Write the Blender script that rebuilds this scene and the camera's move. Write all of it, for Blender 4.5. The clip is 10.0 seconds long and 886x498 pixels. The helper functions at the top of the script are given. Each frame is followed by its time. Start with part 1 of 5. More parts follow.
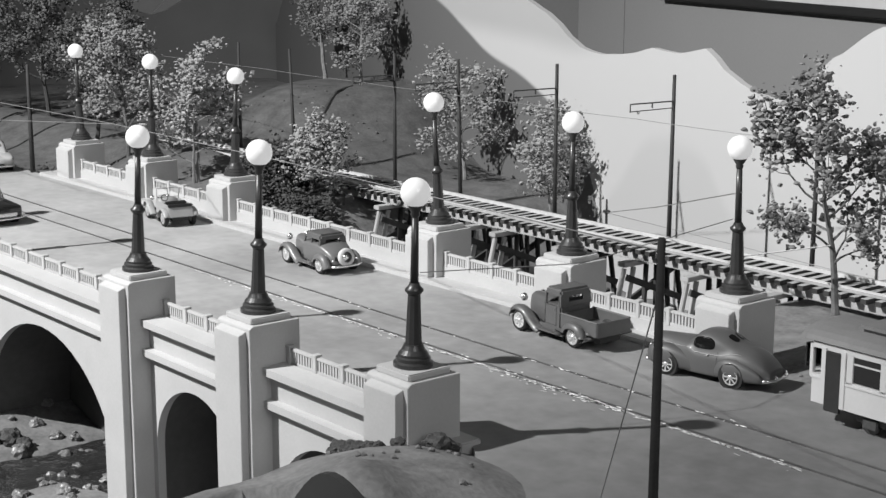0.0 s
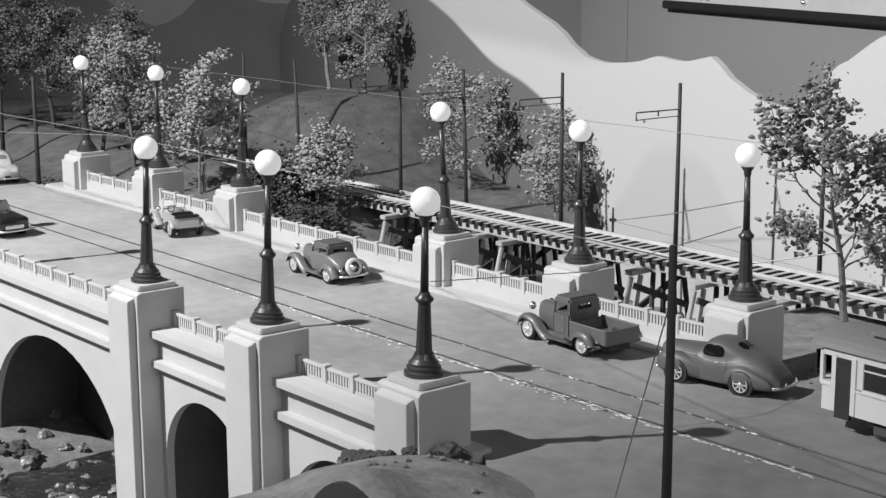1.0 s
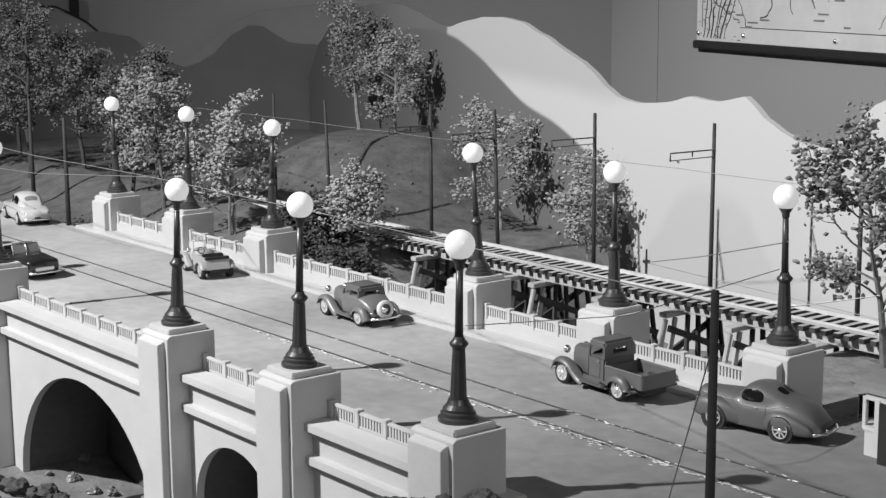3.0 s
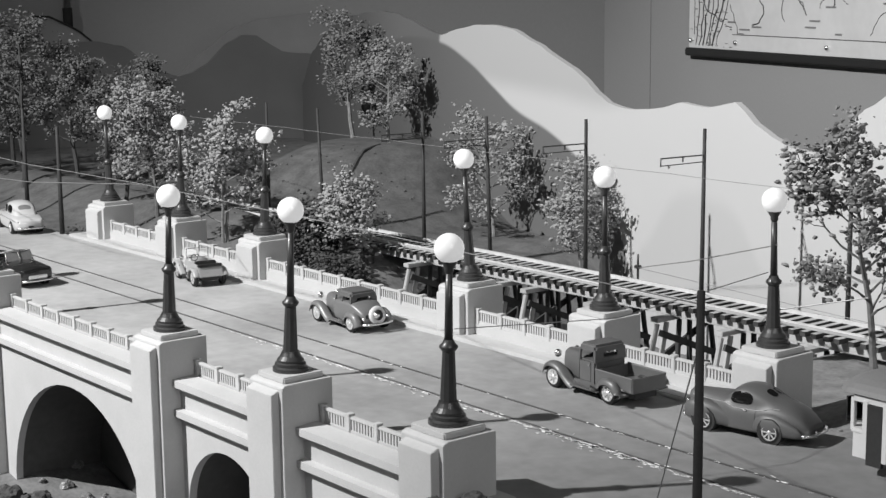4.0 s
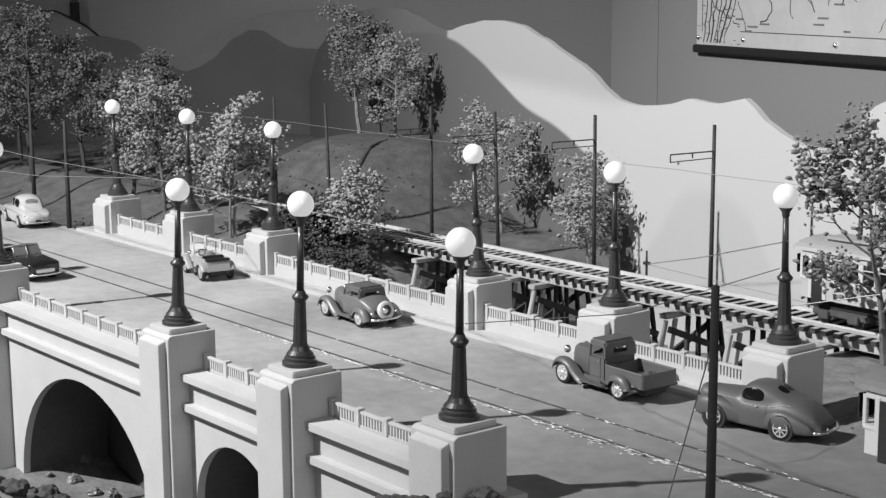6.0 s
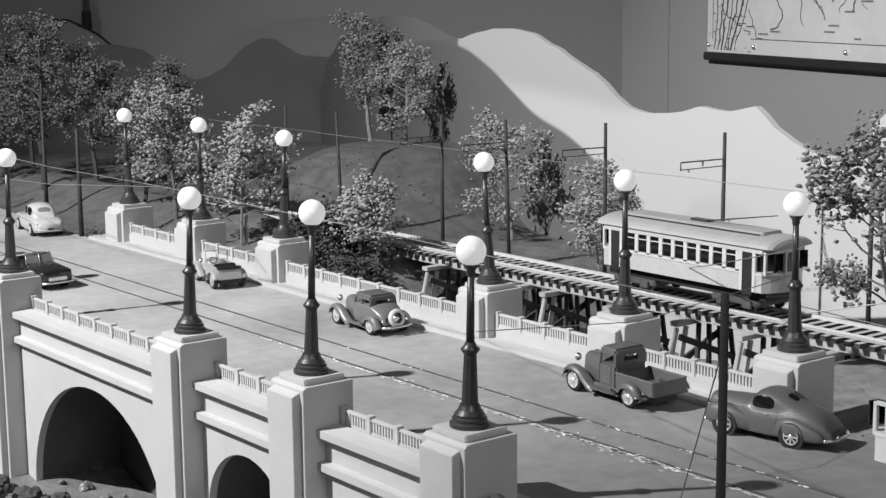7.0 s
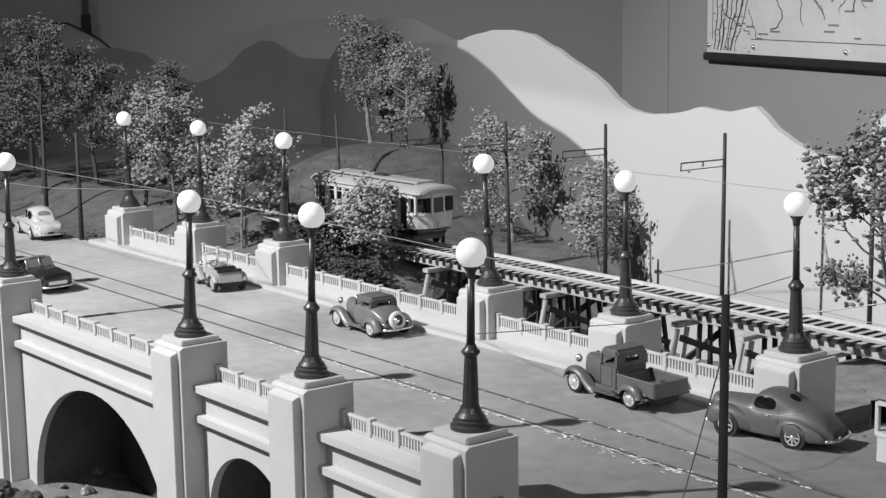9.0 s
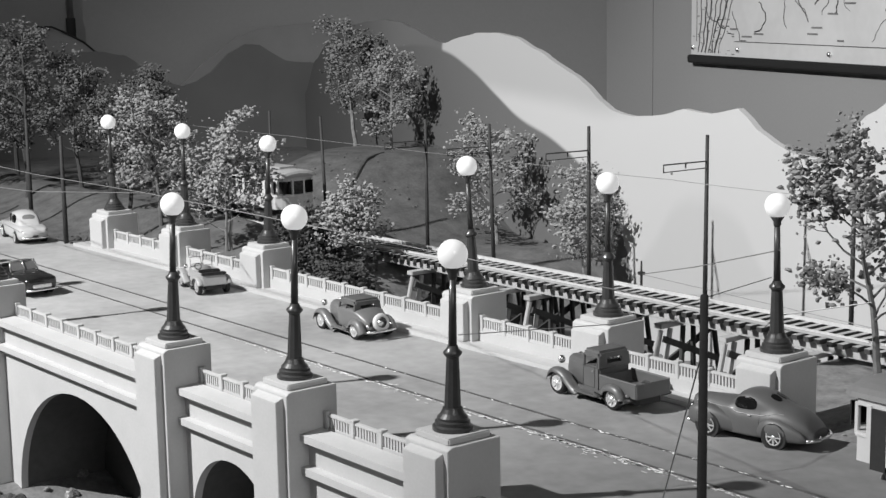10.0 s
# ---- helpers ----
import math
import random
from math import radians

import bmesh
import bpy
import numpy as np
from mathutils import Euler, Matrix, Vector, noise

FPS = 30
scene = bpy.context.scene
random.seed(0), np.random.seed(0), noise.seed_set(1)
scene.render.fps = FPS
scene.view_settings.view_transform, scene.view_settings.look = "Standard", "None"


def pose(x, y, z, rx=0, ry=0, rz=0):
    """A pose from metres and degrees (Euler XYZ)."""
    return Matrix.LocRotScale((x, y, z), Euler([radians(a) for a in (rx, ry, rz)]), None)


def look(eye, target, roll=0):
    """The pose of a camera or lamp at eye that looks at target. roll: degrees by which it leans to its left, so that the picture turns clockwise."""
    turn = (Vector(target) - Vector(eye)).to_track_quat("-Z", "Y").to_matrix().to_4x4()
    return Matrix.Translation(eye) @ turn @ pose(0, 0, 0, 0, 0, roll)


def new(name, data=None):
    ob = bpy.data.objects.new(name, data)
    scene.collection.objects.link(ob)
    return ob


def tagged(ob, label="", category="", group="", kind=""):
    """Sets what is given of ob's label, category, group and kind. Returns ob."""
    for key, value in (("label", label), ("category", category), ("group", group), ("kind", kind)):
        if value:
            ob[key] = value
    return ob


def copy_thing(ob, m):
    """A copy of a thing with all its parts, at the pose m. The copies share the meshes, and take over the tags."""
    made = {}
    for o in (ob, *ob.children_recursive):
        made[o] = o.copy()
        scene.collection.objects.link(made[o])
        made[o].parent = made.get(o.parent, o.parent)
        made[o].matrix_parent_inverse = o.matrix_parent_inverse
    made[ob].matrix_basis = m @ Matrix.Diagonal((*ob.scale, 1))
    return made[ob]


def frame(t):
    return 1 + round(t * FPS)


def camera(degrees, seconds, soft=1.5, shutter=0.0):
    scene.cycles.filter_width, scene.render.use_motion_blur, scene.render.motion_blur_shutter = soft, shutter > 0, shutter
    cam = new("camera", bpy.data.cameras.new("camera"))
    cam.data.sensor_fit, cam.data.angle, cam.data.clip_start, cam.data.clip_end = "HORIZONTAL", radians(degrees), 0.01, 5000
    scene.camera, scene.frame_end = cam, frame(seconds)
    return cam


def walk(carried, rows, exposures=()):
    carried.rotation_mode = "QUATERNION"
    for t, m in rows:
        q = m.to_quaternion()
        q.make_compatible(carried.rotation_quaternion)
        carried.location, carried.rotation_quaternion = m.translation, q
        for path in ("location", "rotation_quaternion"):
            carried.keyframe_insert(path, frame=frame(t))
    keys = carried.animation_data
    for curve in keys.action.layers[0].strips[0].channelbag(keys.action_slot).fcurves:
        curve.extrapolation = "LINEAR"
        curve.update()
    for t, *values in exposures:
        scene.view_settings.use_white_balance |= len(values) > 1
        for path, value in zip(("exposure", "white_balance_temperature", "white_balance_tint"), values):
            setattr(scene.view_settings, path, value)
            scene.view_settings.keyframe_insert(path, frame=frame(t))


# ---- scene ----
cam = camera(31.66, 10.0, soft=1.45)
PATH = [
    (0, (0.6522, -0.5210, 0.2461), (-0.0999, 0.1044, 0.0384), 0.12),
    (0.5, (0.6506, -0.5273, 0.2468), (-0.1016, 0.0991, 0.0423), -0.12),
    (1, (0.6502, -0.5248, 0.2459), (-0.1038, 0.1003, 0.0443), -0.23),
    (1.5, (0.6474, -0.5220, 0.2460), (-0.1085, 0.1019, 0.0478), -0.16),
    (2, (0.6430, -0.5178, 0.2471), (-0.1172, 0.1030, 0.0553), -0.22),
    (2.5, (0.6374, -0.5190, 0.2463), (-0.1284, 0.0973, 0.0629), -0.32),
    (4, (0.6441, -0.5201, 0.2432), (-0.1239, 0.0973, 0.0725), -0.66),
    (4.5, (0.6480, -0.5155, 0.2398), (-0.1159, 0.1060, 0.0665), -0.70),
    (5, (0.6441, -0.5179, 0.2405), (-0.1163, 0.1070, 0.0639), -0.46),
    (5.5, (0.6431, -0.5199, 0.2397), (-0.1214, 0.1006, 0.0647), -0.41),
    (6, (0.6394, -0.5213, 0.2412), (-0.1300, 0.0938, 0.0687), -0.45),
    (7.5, (0.6431, -0.5238, 0.2424), (-0.1322, 0.0854, 0.0755), -0.62),
    (8, (0.6432, -0.5243, 0.2418), (-0.1323, 0.0845, 0.0747), -0.69),
    (8.5, (0.6426, -0.5227, 0.2426), (-0.1329, 0.0863, 0.0761), -0.75),
    (9, (0.6410, -0.5216, 0.2424), (-0.1339, 0.0881, 0.0755), -0.86),
    (9.5, (0.6434, -0.5217, 0.2427), (-0.1297, 0.0903, 0.0760), -0.90),
    (10, (0.6456, -0.5214, 0.2420), (-0.1244, 0.0949, 0.0770), -0.94),
]
walk(cam, [(t, look(e, g, r)) for t, e, g, r in PATH])

# ---- world and lights ----
world = bpy.data.worlds.new("world")
scene.world = world
world.use_nodes = True
world.node_tree.nodes["Background"].inputs[0].default_value = (0.9, 0.9, 0.9, 1)
world.node_tree.nodes["Background"].inputs[1].default_value = 0.05


def spot(name, eye, target, watts, cone, blend, size):
    d = bpy.data.lights.new(name, "SPOT")
    d.energy, d.spot_size, d.spot_blend, d.shadow_soft_size = watts, radians(cone), blend, size
    ob = new(name, d)
    ob.matrix_world = look(eye, target)
    return ob


def area(name, eye, target, watts, size):
    d = bpy.data.lights.new(name, "AREA")
    d.energy, d.size = watts, size
    ob = new(name, d)
    ob.matrix_world = look(eye, target)
    return ob


# gallery spotlight over the visitors' side, and an added soft fill from the right
spot("gallery_spotlight", (-0.87, -1.47, 1.57), (-0.70, 0.46, 0.0), 455, 57, 0.8, 0.022)
area("fill_light", (2.3, -0.8, 1.3), (-0.7, 0.5, 0.0), 20, 1.3)

# ---- materials ----
MATS = {}


def mat(name, grey, rough=0.7, metal=0.0, var=0.15, scale=60.0, bump=0.0, fine=8.0, emit=0.0, coat=0.0, tint=(1, 1, 1), spec=None, rnd=0.0):
    """Grey paint or stone with mottling at two scales and a fine relief."""
    if name in MATS:
        return MATS[name]
    if not metal and not emit:
        grey *= 0.57
    m = bpy.data.materials.new(name)
    m.use_nodes = True
    nt = m.node_tree
    b = nt.nodes["Principled BSDF"]
    tc = nt.nodes.new("ShaderNodeTexCoord")
    n1 = nt.nodes.new("ShaderNodeTexNoise")
    n1.inputs["Scale"].default_value, n1.inputs["Detail"].default_value = scale, 6
    n2 = nt.nodes.new("ShaderNodeTexNoise")
    n2.inputs["Scale"].default_value, n2.inputs["Detail"].default_value = scale * fine, 4
    for n in (n1, n2):
        nt.links.new(tc.outputs["Object"], n.inputs["Vector"])
    mix = nt.nodes.new("ShaderNodeMath")
    mix.operation = "MULTIPLY_ADD"
    mix.inputs[1].default_value = 0.65
    nt.links.new(n1.outputs[0], mix.inputs[0])
    half = nt.nodes.new("ShaderNodeMath")
    half.operation = "MULTIPLY"
    half.inputs[1].default_value = 0.35
    nt.links.new(n2.outputs[0], half.inputs[0])
    nt.links.new(half.outputs[0], mix.inputs[2])
    last = mix.outputs[0]
    if rnd:
        oi = nt.nodes.new("ShaderNodeObjectInfo")
        ad = nt.nodes.new("ShaderNodeMath")
        ad.operation = "MULTIPLY_ADD"
        ad.inputs[1].default_value = rnd
        nt.links.new(oi.outputs["Random"], ad.inputs[0])
        nt.links.new(last, ad.inputs[2])
        sb = nt.nodes.new("ShaderNodeMath")
        sb.operation = "SUBTRACT"
        sb.inputs[1].default_value = rnd / 2
        nt.links.new(ad.outputs[0], sb.inputs[0])
        last = sb.outputs[0]
    ramp = nt.nodes.new("ShaderNodeMapRange")
    ramp.inputs[1].default_value, ramp.inputs[2].default_value = 0.3, 0.7
    ramp.inputs[3].default_value, ramp.inputs[4].default_value = grey * (1 - var), min(0.95, grey * (1 + var))
    nt.links.new(last, ramp.inputs[0])
    col = nt.nodes.new("ShaderNodeCombineColor")
    for i in range(3):
        if tint[i] == 1:
            nt.links.new(ramp.outputs[0], col.inputs[i])
        else:
            k = nt.nodes.new("ShaderNodeMath")
            k.operation = "MULTIPLY"
            k.inputs[1].default_value = tint[i]
            nt.links.new(ramp.outputs[0], k.inputs[0])
            nt.links.new(k.outputs[0], col.inputs[i])
    nt.links.new(col.outputs[0], b.inputs["Base Color"])
    b.inputs["Roughness"].default_value, b.inputs["Metallic"].default_value = rough, metal
    if spec is not None:
        b.inputs["Specular IOR Level"].default_value = spec
    if coat:
        b.inputs["Coat Weight"].default_value, b.inputs["Coat Roughness"].default_value = coat, 0.06
    if emit:
        b.inputs["Emission Color"].default_value = (1, 1, 1, 1)
        b.inputs["Emission Strength"].default_value = emit
    if bump:
        bp = nt.nodes.new("ShaderNodeBump")
        bp.inputs["Strength"].default_value, bp.inputs["Distance"].default_value = 0.6, bump
        nt.links.new(last, bp.inputs["Height"])
        nt.links.new(bp.outputs[0], b.inputs["Normal"])
    MATS[name] = m
    return m


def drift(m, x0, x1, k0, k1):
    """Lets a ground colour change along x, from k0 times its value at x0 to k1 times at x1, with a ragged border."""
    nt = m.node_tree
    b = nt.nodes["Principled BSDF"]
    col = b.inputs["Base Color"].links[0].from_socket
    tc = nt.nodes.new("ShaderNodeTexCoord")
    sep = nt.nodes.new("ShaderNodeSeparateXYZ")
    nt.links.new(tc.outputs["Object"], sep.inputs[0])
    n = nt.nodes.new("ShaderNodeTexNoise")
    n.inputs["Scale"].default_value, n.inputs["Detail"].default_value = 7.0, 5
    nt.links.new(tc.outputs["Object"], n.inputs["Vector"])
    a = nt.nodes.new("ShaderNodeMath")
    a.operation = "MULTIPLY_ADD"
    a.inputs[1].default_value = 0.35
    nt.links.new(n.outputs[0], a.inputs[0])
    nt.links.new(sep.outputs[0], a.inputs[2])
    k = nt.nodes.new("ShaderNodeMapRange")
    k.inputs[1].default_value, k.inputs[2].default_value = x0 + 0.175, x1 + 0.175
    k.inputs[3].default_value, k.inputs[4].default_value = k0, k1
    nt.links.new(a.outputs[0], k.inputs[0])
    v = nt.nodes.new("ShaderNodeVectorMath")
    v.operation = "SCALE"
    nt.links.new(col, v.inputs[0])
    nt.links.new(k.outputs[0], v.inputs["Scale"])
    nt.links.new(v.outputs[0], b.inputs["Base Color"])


CONCRETE = mat("painted concrete", 0.74, 0.75, var=0.07, scale=35, bump=0.0004, fine=14)
RAILPAINT = mat("pale railing paint", 0.76, 0.7, var=0.05, scale=60, bump=0.0002)
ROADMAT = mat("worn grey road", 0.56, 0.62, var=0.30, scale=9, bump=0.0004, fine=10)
WALKMAT = mat("pale sidewalk", 0.72, 0.8, var=0.08, scale=30, bump=0.0003)
EARTH = mat("sandy earth", 0.25, 0.95, var=0.45, scale=45, bump=0.0025, fine=6)
# the road turns darker past the bridge head, the earth towards the wooded side
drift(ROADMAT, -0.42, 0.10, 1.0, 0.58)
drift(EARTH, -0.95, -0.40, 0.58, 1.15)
IRON = mat("black painted iron", 0.060, 0.38, var=0.3, scale=120, coat=0.2)
OPAL = mat("opal glass globe", 0.55, 0.25, var=0.02, emit=0.40)
# the shade under the bridge is put into this dark colour
UNDER_SHADE = mat("underside darkened for shade", 0.13, 0.9, var=0.2, scale=20)
DARK = mat("dark gap", 0.02, 0.9, var=0.3)
PLASTER = mat("gallery wall paint", 0.43, 0.85, var=0.05, scale=3, bump=0.0003, fine=60)


# ---- mesh helpers ----
def part(name, bm, material, parent=None, label="", smooth=False, loc=None):
    me = bpy.data.meshes.new(name)
    bm.normal_update()
    bm.to_mesh(me)
    bm.free()
    if smooth:
        me.polygons.foreach_set("use_smooth", [True] * len(me.polygons))
    me.materials.append(material)
    ob = new(name, me)
    if loc:
        ob.location = loc
    if parent:
        ob.parent = parent
    if label:
        ob["label"] = label
    return ob


def share(name, me, parent, m):
    """Another object on the same mesh."""
    ob = new(name, me)
    ob.parent = parent
    ob.matrix_basis = m
    return ob


def thing(name, label, category, group="", m=None, kind=""):
    ob = new(name)
    ob.empty_display_size = 0.01
    if m is not None:
        ob.matrix_basis = m
    return tagged(ob, label, category, group, kind)


def box(bm, x0, x1, y0, y1, z0, z1, bev=0.0, m=None):
    vs = [bm.verts.new((x, y, z)) for z in (z0, z1) for y in (y0, y1) for x in (x0, x1)]
    fs = [bm.faces.new([vs[i] for i in f]) for f in ((0, 2, 3, 1), (4, 5, 7, 6), (0, 1, 5, 4), (2, 6, 7, 3), (0, 4, 6, 2), (1, 3, 7, 5))]
    if m is not None:
        bmesh.ops.transform(bm, matrix=m, verts=vs)
    if bev:
        es = list({e for f in fs for e in f.edges})
        bmesh.ops.bevel(bm, geom=es, offset=bev, segments=2, affect="EDGES", clamp_overlap=True)
    return vs


def one_box(x0, x1, y0, y1, z0, z1, bev=0.0):
    bm = bmesh.new()
    box(bm, x0, x1, y0, y1, z0, z1, bev)
    return bm


def lathe(profile, n=24, bm=None, m=None, cap=True):
    """profile: (radius, z) from the bottom up, round the z axis."""
    bm = bm or bmesh.new()
    rings, made = [], []
    for r, z in profile:
        ring = [bm.verts.new((r * math.cos(2 * math.pi * i / n), r * math.sin(2 * math.pi * i / n), z)) for i in range(n)]
        rings.append(ring)
        made += ring
    for a, b in zip(rings, rings[1:]):
        for i in range(n):
            bm.faces.new((a[i], a[(i + 1) % n], b[(i + 1) % n], b[i]))
    if cap:
        bm.faces.new(rings[0][::-1])
        bm.faces.new(rings[-1])
    if m is not None:
        bmesh.ops.transform(bm, matrix=m, verts=made)
    return bm


def ball(r, n=24, rings=14, z=0.0, sq=(1, 1, 1)):
    prof = [(max(1e-5, r * math.sin(math.pi * i / rings)), z - r * math.cos(math.pi * i / rings)) for i in range(rings + 1)]
    bm = lathe(prof, n)
    bmesh.ops.scale(bm, vec=sq, verts=bm.verts[:])
    return bm


def tube(bm, pts, radii, n=6):
    """A round bar along points."""
    pts = [Vector(p) for p in pts]
    if isinstance(radii, (int, float)):
        radii = [radii] * len(pts)
    rings = []
    for i, p in enumerate(pts):
        d = (pts[min(i + 1, len(pts) - 1)] - pts[max(i - 1, 0)]).normalized()
        u = d.orthogonal().normalized() if abs(d.z) > 0.95 else d.cross(Vector((0, 0, 1))).normalized()
        w = d.cross(u)
        rings.append([bm.verts.new(p + radii[i] * (math.cos(2 * math.pi * k / n) * u + math.sin(2 * math.pi * k / n) * w)) for k in range(n)])
    for a, b in zip(rings, rings[1:]):
        for k in range(n):
            bm.faces.new((a[k], a[(k + 1) % n], b[(k + 1) % n], b[k]))
    bm.faces.new(rings[0][::-1])
    bm.faces.new(rings[-1])
    return bm


def slab(bm, outline, y0, y1):
    """A plate cut to an outline of (x, z), from y0 to y1."""
    a = [bm.verts.new((x, y0, z)) for x, z in outline]
    b = [bm.verts.new((x, y1, z)) for x, z in outline]
    bm.faces.new(a)
    bm.faces.new(b[::-1])
    for i in range(len(a)):
        j = (i + 1) % len(a)
        bm.faces.new((a[j], a[i], b[i], b[j]))
    return bm


def smooth01(a, b, x):
    t = min(1.0, max(0.0, (x - a) / (b - a)))
    return t * t * (3 - 2 * t)


# ---- plan ----
PIERS = [0.0, -0.1564, -0.3098, -0.6182, -0.7778, -0.9372]
WIDE = 0.275
ROAD_Z, WALK_Z = -0.0400, -0.0372
RAVINE_A, RAVINE_B = -0.90, -0.03


# ---- ground ----
def ground_height(x, y):
    n = noise.noise(Vector((x * 9, y * 9, 0))) * 0.5 + noise.noise(Vector((x * 24, y * 24, 3))) * 0.3 + noise.noise(Vector((x * 70, y * 70, 7))) * 0.12
    bed = -0.192 + 0.012 * n
    # shoulders of the ravine; behind the bridge it is shorter
    back = smooth01(0.26, 0.42, y)
    left = -0.93 + 0.21 * back
    right = -0.02 - 0.070 * back
    fall = smooth01(left, left + 0.20 + 0.10 * (1 - back), x) * (1 - smooth01(right - 0.15 + 0.06 * back, right, x))
    bed += 0.085 * back - 0.045 * smooth01(0.42, 0.50, y) * smooth01(-0.75, -0.5, x)
    bed += 0.022 * (1 - smooth01(-0.62, -0.48, x)) * (1 - back)
    top = ROAD_Z - 0.010 + 0.004 * n
    # verge behind the far row, rising to the hill
    top += 0.012 * smooth01(0.30, 0.5, y) * (1 - smooth01(-0.7, -0.3, x))
    z = top * (1 - fall) + bed * fall
    z -= 0.034 * smooth01(0.505, 0.56, y) * smooth01(-0.95, -0.84, x) * (1 - fall) * (1 - smooth01(-0.3, -0.1, x))
    # wooded hill
    d = math.hypot((x + 1.12) / (0.24 if x < -1.12 else 0.25), (y - 0.80) / 0.31)
    z = max(z, -0.30 + 0.318 * (1 - smooth01(0.30, 1.9, d)) + 0.006 * n) if d < 1.9 else z
    # bank to the right of the bridge head, beside the far lamp
    d = math.hypot((x - 0.12) / 0.15, (y - 0.37) / 0.10)
    z += 0.010 * (1 - smooth01(0.2, 1.0, d)) * (1 + 0.5 * n)
    # verge that hides the foot of the track by the trees
    z += 0.019 * smooth01(0.32, 0.41, y) * (1 - smooth01(0.430, 0.452, y)) * (1 - smooth01(-0.90, -0.78, x))
    # bank between the bridge head and the track
    z += 0.017 * smooth01(0.285, 0.36, y) * (1 - smooth01(0.425, 0.450, y)) * smooth01(-0.02, 0.06, x)
    # mounds before the near bridge head
    d = math.hypot((x - 0.055) / 0.115, (y + 0.045) / 0.085)
    z += 0.022 * (1 - smooth01(0.1, 1.0, d)) + 0.002 * n
    d = math.hypot((x - 0.065) / 0.055, (y + 0.095) / 0.045)
    z += 0.021 * (1 - smooth01(0.1, 1.0, d))
    # the layout ends at its front edge board
    if y < -0.1 and x > -0.01:
        z = min(z, -0.10)
    # the road bed and the footing of the deck stay below the road
    if -0.985 < x and 0.012 + 0.02 * smooth01(0.02, 0.05, x) < y < WIDE - 0.01:
        z = min(z, ROAD_Z - 0.006)
    if y > -0.01 and y < 0.29 and x < -0.93:
        z = min(z, ROAD_Z - 0.004)
    return z


def build_ground():
    bm = bmesh.new()
    xs = sorted(set([round(-2.66 + 0.07 * i, 4) for i in range(18)] + [round(-1.4 + 0.0105 * i, 4) for i in range(160)] + [round(0.29 + 0.06 * i, 4) for i in range(16)]))
    ys = sorted(set([round(-0.9 + 0.06 * i, 4) for i in range(12)] + [round(-0.22 + 0.0105 * i, 4) for i in range(125)] + [round(1.11 + 0.1 * i, 4) for i in range(8)]))
    grid = [[bm.verts.new((x, y, ground_height(x, y))) for x in xs] for y in ys]
    for j in range(len(ys) - 1):
        for i in range(len(xs) - 1):
            bm.faces.new((grid[j][i], grid[j][i + 1], grid[j + 1][i + 1], grid[j + 1][i]))
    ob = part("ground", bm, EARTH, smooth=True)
    tagged(ob, "sandy modelled earth with ravine and hill", "ground", kind="structure")


build_ground()


def build_edge_board():
    """Dark board that closes the front of the layout, cut to the outline of the bank."""
    bm = bmesh.new()
    pts = []
    n = 40
    for i in range(n + 1):
        x = -0.02 + 0.26 * i / n
        pts.append((x, -0.085 + 0.0700 * math.exp(-((x - 0.072) / (0.050 if x < 0.072 else 0.075)) ** 2)))
    slab(bm, [(-0.02, -0.30)] + pts + [(0.24, -0.30)], -0.1095, -0.1050)
    bmesh.ops.recalc_face_normals(bm, faces=bm.faces[:])
    ob = part("edge_board", bm, mat("dark edge board paint", 0.085, 0.6, var=0.12, scale=20))
    tagged(ob, "dark painted board closing the front edge of the layout", "edge board", kind="structure")


build_edge_board()


# ---- road ----
def build_road():
    bm = bmesh.new()
    nx, ny = 90, 10
    grid = []
    for j in range(ny + 1):
        row = []
        for i in range(nx + 1):
            x = -1.9 + 3.1 * i / nx
            flare = 0.06 * smooth01(0.02, 0.12, x) if x > 0 else 0.05 * smooth01(0.0, 0.5, -x - 0.98)
            y0, y1 = 0.020 - flare, WIDE - 0.026 + flare * (0.6 if x < 0 else 0.3)
            row.append(bm.verts.new((x, y0 + (y1 - y0) * j / ny, ROAD_Z)))
        grid.append(row)
    for j in range(ny):
        for i in range(nx):
            bm.faces.new((grid[j][i], grid[j][i + 1], grid[j + 1][i + 1], grid[j + 1][i]))
    low = bmesh.ops.extrude_face_region(bm, geom=bm.faces[:])
    for v in low['geom']:
        if isinstance(v, bmesh.types.BMVert):
            v.co.z -= 0.004
    bmesh.ops.recalc_face_normals(bm, faces=bm.faces[:])
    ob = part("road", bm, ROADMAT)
    tagged(ob, "worn grey road over the bridge", "road", kind="structure")
    # rails let into the road
    for y in (0.1305, 0.1600):
        bm = bmesh.new()
        box(bm, -1.9, 1.2, y - 0.0007, y + 0.0007, ROAD_Z - 0.002, ROAD_Z + 0.0004)
        box(bm, -1.9, 1.2, y + 0.0009, y + 0.0016, ROAD_Z - 0.002, ROAD_Z + 0.0002)
        r = part("street_rail", bm, mat("dull rail steel", 0.13, 0.45, 0.6, var=0.5, scale=30))
        tagged(r, "dull steel rail let into the road", "rail", "rails in the road", kind="structure")


build_road()


def build_walks():
    for i, (y0, y1) in enumerate(((0.0095, 0.0245), (0.2450, WIDE - 0.0075))):
        bm = one_box(-0.985, 0.03, y0, y1, ROAD_Z - 0.006, WALK_Z, 0.0008)
        ob = part("pavement", bm, WALKMAT)
        tagged(ob, "narrow pale raised sidewalk along the parapet", "sidewalk", kind="structure")


build_walks()


